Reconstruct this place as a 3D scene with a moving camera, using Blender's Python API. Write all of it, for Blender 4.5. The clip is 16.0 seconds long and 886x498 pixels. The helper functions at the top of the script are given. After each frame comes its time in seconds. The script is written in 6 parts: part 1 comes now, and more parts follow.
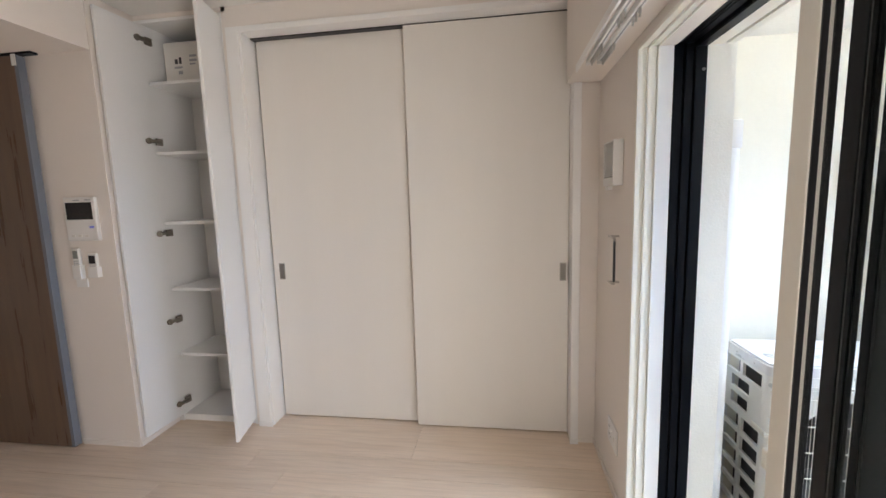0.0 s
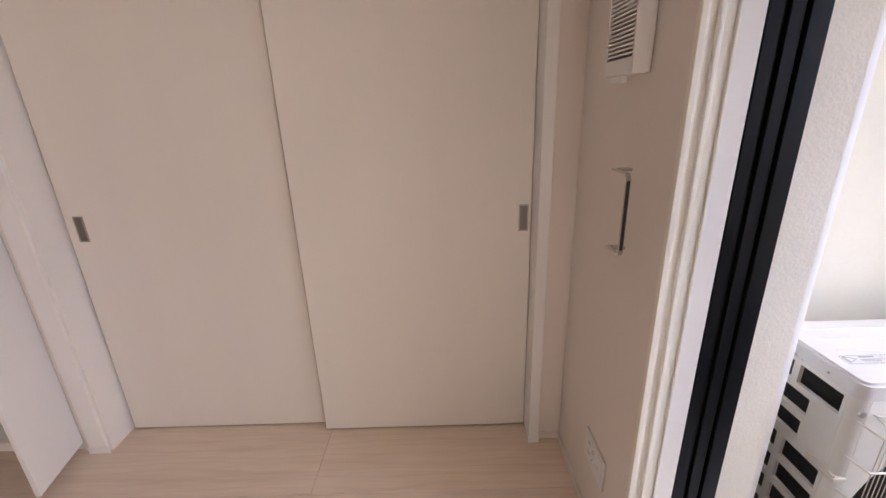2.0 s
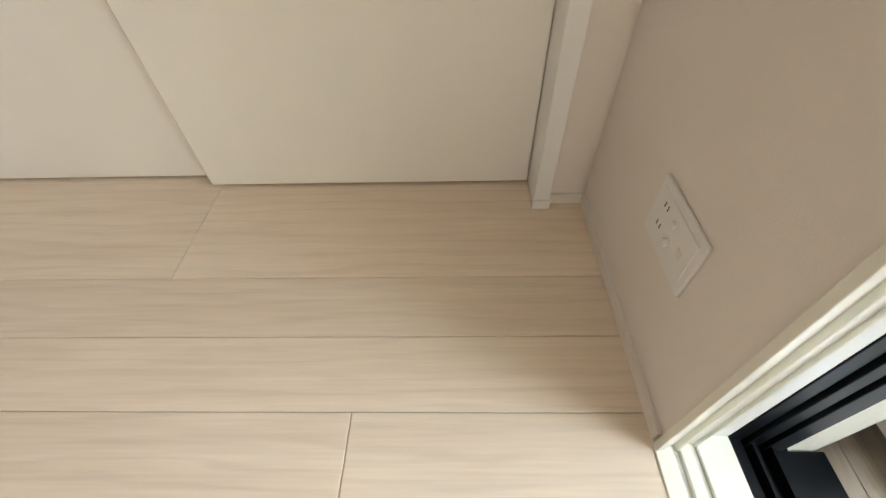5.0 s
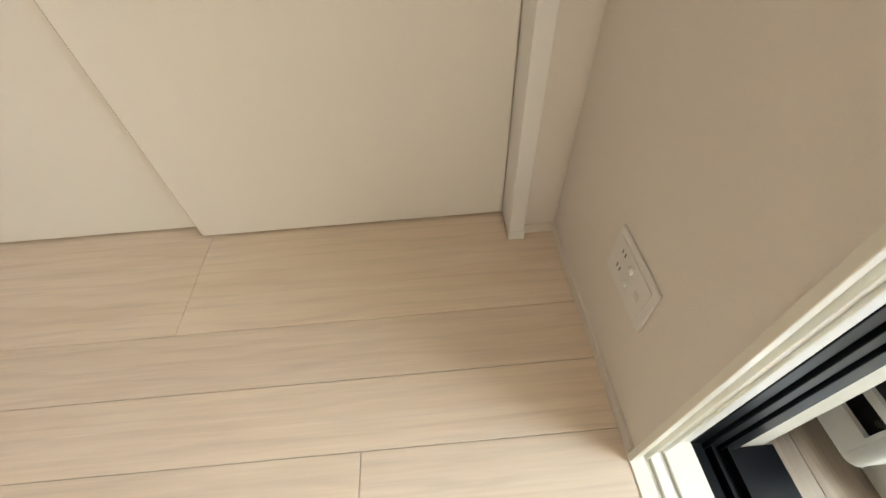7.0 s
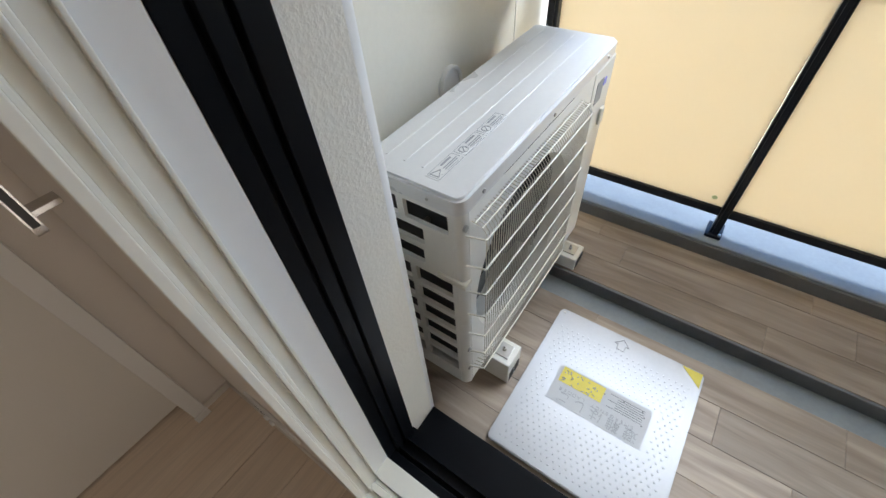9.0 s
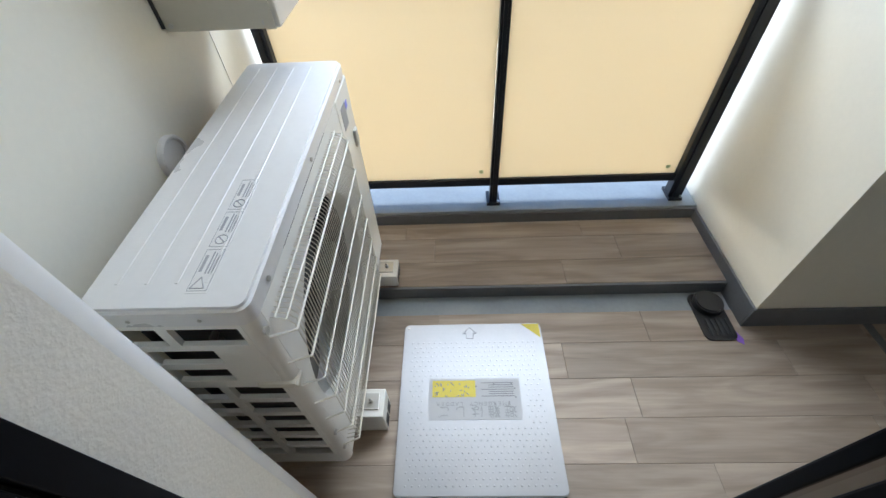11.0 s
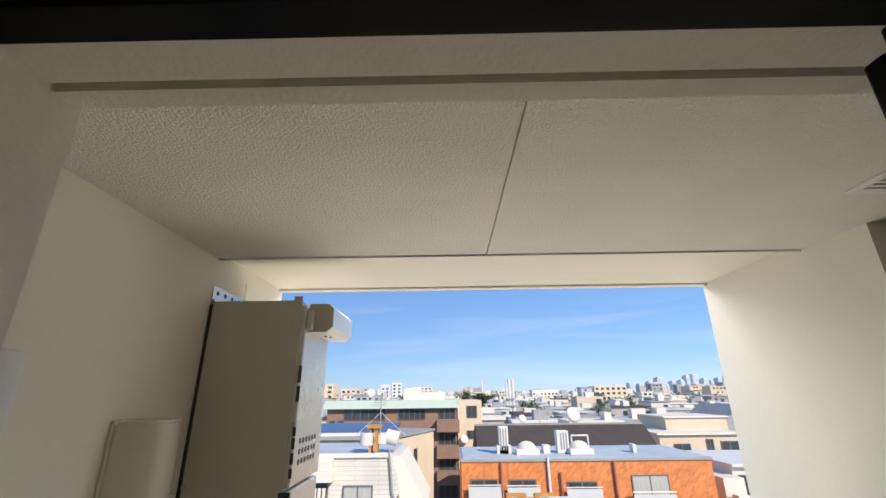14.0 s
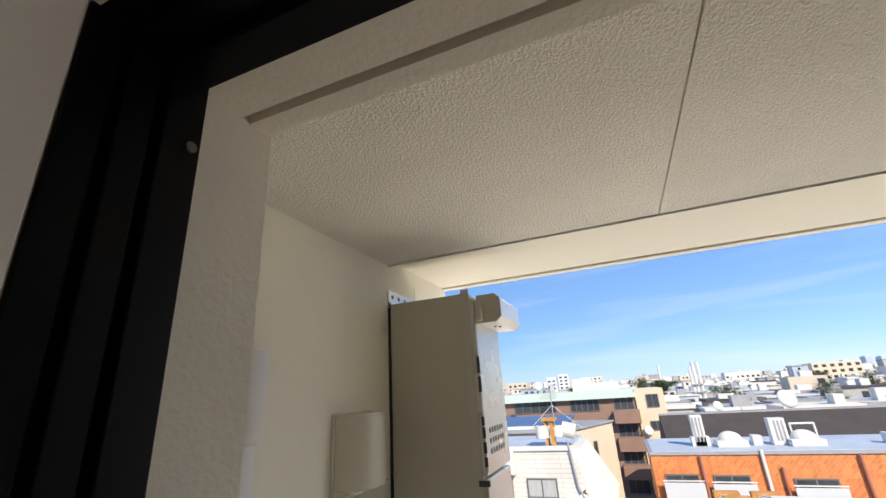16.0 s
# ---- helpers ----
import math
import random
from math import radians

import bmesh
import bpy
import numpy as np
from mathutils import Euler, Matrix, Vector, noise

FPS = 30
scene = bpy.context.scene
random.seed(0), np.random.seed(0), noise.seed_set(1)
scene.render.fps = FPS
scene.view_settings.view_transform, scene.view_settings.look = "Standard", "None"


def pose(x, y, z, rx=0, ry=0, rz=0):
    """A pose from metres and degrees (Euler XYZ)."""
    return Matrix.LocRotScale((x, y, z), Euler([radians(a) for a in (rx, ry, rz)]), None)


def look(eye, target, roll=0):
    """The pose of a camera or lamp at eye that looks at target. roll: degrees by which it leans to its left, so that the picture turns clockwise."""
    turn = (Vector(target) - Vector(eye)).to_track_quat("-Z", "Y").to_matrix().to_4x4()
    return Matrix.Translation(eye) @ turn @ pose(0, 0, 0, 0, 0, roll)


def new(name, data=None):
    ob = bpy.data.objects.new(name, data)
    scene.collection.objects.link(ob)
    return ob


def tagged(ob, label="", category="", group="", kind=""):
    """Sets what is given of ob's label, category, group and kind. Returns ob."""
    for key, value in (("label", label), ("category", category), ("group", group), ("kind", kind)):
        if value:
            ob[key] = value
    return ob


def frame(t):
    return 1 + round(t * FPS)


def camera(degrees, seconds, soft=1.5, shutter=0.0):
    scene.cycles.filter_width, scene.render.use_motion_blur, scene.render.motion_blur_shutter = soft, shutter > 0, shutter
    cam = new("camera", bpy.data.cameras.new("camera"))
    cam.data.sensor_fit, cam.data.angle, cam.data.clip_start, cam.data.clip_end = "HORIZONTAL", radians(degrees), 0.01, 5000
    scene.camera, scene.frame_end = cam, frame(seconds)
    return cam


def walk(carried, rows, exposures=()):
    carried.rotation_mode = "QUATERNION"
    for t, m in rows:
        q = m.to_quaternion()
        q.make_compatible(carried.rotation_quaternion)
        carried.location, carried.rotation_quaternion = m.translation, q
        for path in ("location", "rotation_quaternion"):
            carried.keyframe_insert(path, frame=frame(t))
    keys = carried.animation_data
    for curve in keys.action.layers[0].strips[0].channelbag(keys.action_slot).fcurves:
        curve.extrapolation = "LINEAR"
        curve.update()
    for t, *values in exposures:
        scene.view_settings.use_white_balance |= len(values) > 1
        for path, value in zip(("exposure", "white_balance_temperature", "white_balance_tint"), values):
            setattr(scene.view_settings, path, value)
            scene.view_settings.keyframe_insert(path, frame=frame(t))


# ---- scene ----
cam = camera(93.9, 16.0)
PATH = [
    (0, (-0.530, -2.428, 1.496), (-0.818, -0.465, 1.245), -1.71),
    (0.5, (-0.510, -2.296, 1.496), (-0.689, -0.330, 1.177), -1.93),
    (1, (-0.480, -2.066, 1.500), (-0.585, -0.108, 1.106), -2.06),
    (1.5, (-0.496, -1.822, 1.460), (-0.532, 0.113, 0.956), -1.89),
    (2, (-0.494, -1.524, 1.465), (-0.507, 0.366, 0.811), -1.99),
    (2.5, (-0.430, -1.264, 1.437), (-0.456, 0.553, 0.600), -2.23),
    (3, (-0.380, -1.054, 1.339), (-0.424, 0.646, 0.287), -2.36),
    (3.5, (-0.397, -0.925, 1.154), (-0.427, 0.636, -0.096), -1.53),
    (4, (-0.373, -0.866, 0.916), (-0.435, 0.598, -0.445), -2.08),
    (4.5, (-0.375, -0.867, 0.806), (-0.431, 0.496, -0.656), -2.25),
    (4.7, (-0.361, -0.884, 0.805), (-0.421, 0.457, -0.678), -2.45),
    (6.8, (-0.367, -0.829, 0.847), (-0.379, 0.447, -0.693), -4.11),
    (7, (-0.371, -0.853, 0.947), (-0.331, 0.445, -0.574), -3.49),
    (7.5, (-0.353, -0.919, 1.184), (-0.100, 0.416, -0.284), -2.44),
    (8, (-0.271, -0.970, 1.335), (0.296, 0.310, -0.093), -2.28),
    (8.5, (-0.165, -1.043, 1.378), (0.702, 0.064, -0.045), -3.88),
    (9, (-0.039, -1.077, 1.383), (1.012, -0.226, -0.091), -5.46),
    (9.2, (0.004, -1.078, 1.378), (1.097, -0.343, -0.127), -5.62),
    (11.3, (0.130, -1.056, 1.379), (1.521, -1.078, -0.058), -1.09),
    (11.5, (0.141, -1.074, 1.421), (1.621, -1.088, 0.075), -0.89),
    (12, (0.128, -1.081, 1.519), (1.871, -1.078, 0.538), -1.32),
    (12.5, (0.082, -1.075, 1.598), (2.023, -1.063, 1.115), -1.29),
    (13, (0.036, -1.069, 1.647), (2.036, -1.059, 1.664), -1.08),
    (13.5, (-0.019, -1.072, 1.688), (1.937, -1.068, 2.104), -0.66),
    (14, (-0.056, -1.074, 1.712), (1.831, -1.053, 2.376), -0.70),
    (14.5, (-0.055, -1.071, 1.715), (1.789, -0.974, 2.484), -1.29),
    (15, (-0.036, -1.058, 1.710), (1.787, -0.804, 2.492), -2.06),
    (15.5, (-0.027, -1.035, 1.700), (1.770, -0.569, 2.446), -3.08),
    (16, (-0.010, -1.016, 1.694), (1.748, -0.332, 2.358), -3.67),
]
walk(cam, [(t, look(eye, target, roll)) for t, eye, target, roll in PATH],
     exposures=[(0, 3.12, 5950, 10), (1.2, 2.9, 6050, 16), (2.3, 2.75, 6700, 25), (3.0, 2.95, 6700, 18), (3.7, 3.1, 6450, 2), (7.0, 3.3, 6850, 3), (7.5, 3.1, 7100, 12), (8.0, 2.32, 7400, 15),
                (8.6, 2.05, 7300, 12), (9.0, 1.97, 6350, 9), (11.3, 1.93, 6200, 8), (11.8, 1.6, 5950, 8), (12.2, 1.05, 6200, 9), (12.6, 0.54, 7000, 12), (13.4, 0.42, 7000, 11), (14.3, 0.98, 7500, 13), (15.5, 1.02, 7500, 13), (16.0, 1.02, 7400, 13)])

# ---------------------------------------------------------------- world and sun
SUN_EL, SUN_AZ = radians(36), radians(216)
world = bpy.data.worlds.new("sky")
scene.world = world
world.use_nodes = True
wn, wl = world.node_tree.nodes, world.node_tree.links
sky = wn.new("ShaderNodeTexSky")
sky.sky_type, sky.sun_disc, sky.sun_elevation, sky.sun_rotation = "NISHITA", False, SUN_EL, radians(90) + SUN_AZ
sky.air_density, sky.dust_density, sky.ozone_density = 0.9, 0.05, 4.5
co = wn.new("ShaderNodeTexCoord")
mp = wn.new("ShaderNodeMapping")
mp.inputs["Scale"].default_value = (0.9, 0.9, 9.0)
mp.inputs["Rotation"].default_value = (0.12, 0.05, 0.4)
cn = wn.new("ShaderNodeTexNoise")
cn.inputs["Scale"].default_value, cn.inputs["Detail"].default_value, cn.inputs["Distortion"].default_value = 2.2, 7, 0.6
ramp = wn.new("ShaderNodeMapRange")
ramp.inputs["From Min"].default_value, ramp.inputs["From Max"].default_value = 0.48, 1.0
ramp.inputs["To Min"].default_value, ramp.inputs["To Max"].default_value = 0.0, 0.36
cloud = wn.new("ShaderNodeMixRGB")
cloud.inputs["Color2"].default_value = (7.5, 8.2, 9.2, 1)
wl.new(co.outputs["Generated"], mp.inputs["Vector"])
wl.new(mp.outputs["Vector"], cn.inputs["Vector"])
wl.new(cn.outputs["Fac"], ramp.inputs["Value"])
wl.new(ramp.outputs["Result"], cloud.inputs["Fac"])
tint = wn.new("ShaderNodeMixRGB")
tint.blend_type = "MULTIPLY"
tint.inputs["Fac"].default_value, tint.inputs["Color2"].default_value = 1.0, (0.82, 0.93, 1.12, 1)
wl.new(sky.outputs["Color"], tint.inputs["Color1"])
azure = wn.new("ShaderNodeMixRGB")
azure.inputs["Fac"].default_value, azure.inputs["Color2"].default_value = 0.45, (1.6, 4.1, 9.0, 1)
wl.new(tint.outputs["Color"], azure.inputs["Color1"])
wl.new(azure.outputs["Color"], cloud.inputs["Color1"])
wl.new(cloud.outputs["Color"], wn["Background"].inputs["Color"])
wn["Background"].inputs["Strength"].default_value = 0.070
sun = new("sun", bpy.data.lights.new("sun", "SUN"))
sun.data.energy, sun.data.angle, sun.data.color = 3.0, radians(0.53), (1.0, 0.94, 0.85)
sun.matrix_basis = look((math.cos(SUN_AZ) * 40 * math.cos(SUN_EL), math.sin(SUN_AZ) * 40 * math.cos(SUN_EL), 40 * math.sin(SUN_EL)), (0, 0, 0))
# added area lamps: a warm stand-in for daylight at the window, unseen fills elsewhere
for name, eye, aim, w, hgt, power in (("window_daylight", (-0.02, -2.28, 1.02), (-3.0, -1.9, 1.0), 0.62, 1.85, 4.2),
                                    # no known source: lifts the room from behind the walk
                                    ("rear_room_fill", (-2.4, -4.42, 1.35), (-1.4, 0, 1.1), 1.6, 1.9, 0.15),
                                    # kept out of view above the balcony opening, tops up the sky light
                                    ("balcony_sky_fill", (2.95, -1.3, 3.08), (0.0, -1.3, 1.5), 4.4, 1.1, 58),
                                    # invented fill hidden below the rail, brightens the balcony ceiling
                                    ("balcony_ceiling_fill", (3.3, -1.3, -0.2), (0.6, -1.3, 2.0), 4.4, 0.6, 27)):
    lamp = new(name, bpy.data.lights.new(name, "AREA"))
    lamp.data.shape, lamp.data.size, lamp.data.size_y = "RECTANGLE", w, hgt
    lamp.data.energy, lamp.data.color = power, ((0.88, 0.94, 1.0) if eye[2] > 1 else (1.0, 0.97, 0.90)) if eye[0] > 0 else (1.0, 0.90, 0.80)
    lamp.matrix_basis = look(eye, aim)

# ---------------------------------------------------------------- materials
def mat(name, col, rough=0.5, metal=0.0, var=0.08, scale=3.0, fine=60.0, bump=0.0, bscale=120.0, spec=0.5, stretch=(1, 1, 1), rand=0.0, island=False, trans=0.0):
    m = bpy.data.materials.new(name)
    m.use_nodes = True
    n, l = m.node_tree.nodes, m.node_tree.links
    b = n["Principled BSDF"]
    b.inputs["Roughness"].default_value, b.inputs["Metallic"].default_value = rough, metal
    b.inputs["Specular IOR Level"].default_value = spec
    g = n.new("ShaderNodeNewGeometry")
    mapping = n.new("ShaderNodeMapping")
    mapping.inputs["Scale"].default_value = stretch
    l.new(g.outputs["Position"], mapping.inputs["Vector"])
    n1, n2 = n.new("ShaderNodeTexNoise"), n.new("ShaderNodeTexNoise")
    for node, s, d in ((n1, scale, 5), (n2, fine, 3)):
        node.inputs["Scale"].default_value, node.inputs["Detail"].default_value = s, d
        l.new(mapping.outputs["Vector"], node.inputs["Vector"])
    add = n.new("ShaderNodeMath")
    add.operation = "MULTIPLY_ADD"
    add.inputs[1].default_value = 0.45
    l.new(n2.outputs["Fac"], add.inputs[0])
    l.new(n1.outputs["Fac"], add.inputs[2])
    val = add.outputs[0]
    if rand:
        r = n.new("ShaderNodeObjectInfo") if not island else g
        out = r.outputs["Random"] if not island else g.outputs["Random Per Island"]
        ad2 = n.new("ShaderNodeMath")
        ad2.operation = "MULTIPLY_ADD"
        ad2.inputs[1].default_value = rand
        l.new(out, ad2.inputs[0])
        l.new(val, ad2.inputs[2])
        val = ad2.outputs[0]
    mr = n.new("ShaderNodeMapRange")
    mr.inputs["From Min"].default_value, mr.inputs["From Max"].default_value = 0.35, 1.1 + rand
    l.new(val, mr.inputs["Value"])
    mix = n.new("ShaderNodeMixRGB")
    mix.inputs["Color1"].default_value = (*[max(0, c * (1 - var)) for c in col], 1)
    mix.inputs["Color2"].default_value = (*[min(1, c * (1 + var)) for c in col], 1)
    l.new(mr.outputs["Result"], mix.inputs["Fac"])
    l.new(mix.outputs["Color"], b.inputs["Base Color"])
    rr = n.new("ShaderNodeMapRange")
    rr.inputs["To Min"].default_value, rr.inputs["To Max"].default_value = max(0.02, rough - 0.06), min(1, rough + 0.08)
    l.new(n1.outputs["Fac"], rr.inputs["Value"])
    l.new(rr.outputs["Result"], b.inputs["Roughness"])
    if bump:
        n3 = n.new("ShaderNodeTexNoise")
        n3.inputs["Scale"].default_value, n3.inputs["Detail"].default_value = bscale, 4
        l.new(mapping.outputs["Vector"], n3.inputs["Vector"])
        bp = n.new("ShaderNodeBump")
        bp.inputs["Strength"].default_value, bp.inputs["Distance"].default_value = bump, 0.01
        l.new(n3.outputs["Fac"], bp.inputs["Height"])
        l.new(bp.outputs["Normal"], b.inputs["Normal"])
    return m


def wood(name, light, dark, along, rough=0.45, rand=0.5, grain=14.0, bump=0.06):
    """Plank wood with long grain along the axis given (0: x, 1: y), tinted piece by piece."""
    m = bpy.data.materials.new(name)
    m.use_nodes = True
    n, l = m.node_tree.nodes, m.node_tree.links
    b = n["Principled BSDF"]
    b.inputs["Roughness"].default_value = rough
    g, info = n.new("ShaderNodeNewGeometry"), n.new("ShaderNodeObjectInfo")
    shift = n.new("ShaderNodeVectorMath")
    shift.operation = "MULTIPLY_ADD"
    off = n.new("ShaderNodeCombineXYZ")
    l.new(info.outputs["Random"], off.inputs["X"])
    l.new(info.outputs["Random"], off.inputs["Y"])
    shift.inputs[1].default_value = (7.0, 5.0, 0.0)
    l.new(off.outputs["Vector"], shift.inputs[0])
    l.new(g.outputs["Position"], shift.inputs[2])
    mapping = n.new("ShaderNodeMapping")
    mapping.inputs["Scale"].default_value = (1.2, 10.0, 10.0) if along == 0 else (10.0, 1.2, 10.0)
    l.new(shift.outputs["Vector"], mapping.inputs["Vector"])
    ring = n.new("ShaderNodeTexNoise")
    ring.inputs["Scale"].default_value, ring.inputs["Detail"].default_value, ring.inputs["Distortion"].default_value = 1.3, 6, 1.0
    l.new(mapping.outputs["Vector"], ring.inputs["Vector"])
    fine_map = n.new("ShaderNodeMapping")
    fine_map.inputs["Scale"].default_value = (3, 90, 90) if along == 0 else (90, 3, 90)
    l.new(shift.outputs["Vector"], fine_map.inputs["Vector"])
    fine = n.new("ShaderNodeTexNoise")
    fine.inputs["Scale"].default_value, fine.inputs["Detail"].default_value = grain / 8, 4
    l.new(fine_map.outputs["Vector"], fine.inputs["Vector"])
    cr = n.new("ShaderNodeValToRGB")
    cr.color_ramp.elements[0].position, cr.color_ramp.elements[0].color = 0.34, (*dark, 1)
    cr.color_ramp.elements[1].position, cr.color_ramp.elements[1].color = 0.66, (*light, 1)
    l.new(ring.outputs["Fac"], cr.inputs["Fac"])
    mul = n.new("ShaderNodeMixRGB")
    mul.blend_type = "MULTIPLY"
    fr = n.new("ShaderNodeMapRange")
    fr.inputs["From Min"].default_value, fr.inputs["From Max"].default_value = 0.3, 0.7
    fr.inputs["To Min"].default_value, fr.inputs["To Max"].default_value = 0.93, 1.04
    l.new(fine.outputs["Fac"], fr.inputs["Value"])
    mul.inputs["Fac"].default_value = 1
    l.new(cr.outputs["Color"], mul.inputs["Color1"])
    l.new(fr.outputs["Result"], mul.inputs["Color2"])
    wave_map = n.new("ShaderNodeMapping")
    wave_map.inputs["Scale"].default_value = (0.9, 6.0, 6.0) if along == 0 else (6.0, 0.9, 6.0)
    l.new(shift.outputs["Vector"], wave_map.inputs["Vector"])
    wave = n.new("ShaderNodeTexWave")
    wave.bands_direction = "Y" if along == 0 else "X"
    wave.inputs["Scale"].default_value, wave.inputs["Distortion"].default_value, wave.inputs["Detail"].default_value, wave.inputs["Detail Scale"].default_value = 1.3, 10.0, 3.0, 1.1
    l.new(wave_map.outputs["Vector"], wave.inputs["Vector"])
    wr = n.new("ShaderNodeMapRange")
    wr.inputs["From Min"].default_value, wr.inputs["From Max"].default_value = 0.0, 0.3
    wr.inputs["To Min"].default_value, wr.inputs["To Max"].default_value = 0.955, 1.012
    l.new(wave.outputs["Fac"], wr.inputs["Value"])
    mul2 = n.new("ShaderNodeMixRGB")
    mul2.blend_type = "MULTIPLY"
    mul2.inputs["Fac"].default_value = 1
    l.new(mul.outputs["Color"], mul2.inputs["Color1"])
    l.new(wr.outputs["Result"], mul2.inputs["Color2"])
    mul = mul2
    tone = n.new("ShaderNodeMixRGB")
    tone.blend_type = "MULTIPLY"
    tr = n.new("ShaderNodeMapRange")
    tr.inputs["To Min"].default_value, tr.inputs["To Max"].default_value = 1 - rand * 0.5, 1 + rand * 0.2
    l.new(info.outputs["Random"], tr.inputs["Value"])
    tone.inputs["Fac"].default_value = 1
    l.new(mul.outputs["Color"], tone.inputs["Color1"])
    l.new(tr.outputs["Result"], tone.inputs["Color2"])
    l.new(tone.outputs["Color"], b.inputs["Base Color"])
    bp = n.new("ShaderNodeBump")
    bp.inputs["Strength"].default_value, bp.inputs["Distance"].default_value = bump, 0.004
    l.new(fine.outputs["Fac"], bp.inputs["Height"])
    l.new(bp.outputs["Normal"], b.inputs["Normal"])
    return m


def glassy(name, col, clear, rough=0.03):
    """A pane: part clear, part tinted gloss."""
    m = bpy.data.materials.new(name)
    m.use_nodes = True
    n, l = m.node_tree.nodes, m.node_tree.links
    b = n["Principled BSDF"]
    b.inputs["Base Color"].default_value, b.inputs["Roughness"].default_value = (*col, 1), rough
    t, mix = n.new("ShaderNodeBsdfTransparent"), n.new("ShaderNodeMixShader")
    mix.inputs["Fac"].default_value = clear
    l.new(b.outputs["BSDF"], mix.inputs[1])
    l.new(t.outputs["BSDF"], mix.inputs[2])
    l.new(mix.outputs["Shader"], n["Material Output"].inputs["Surface"])
    return m


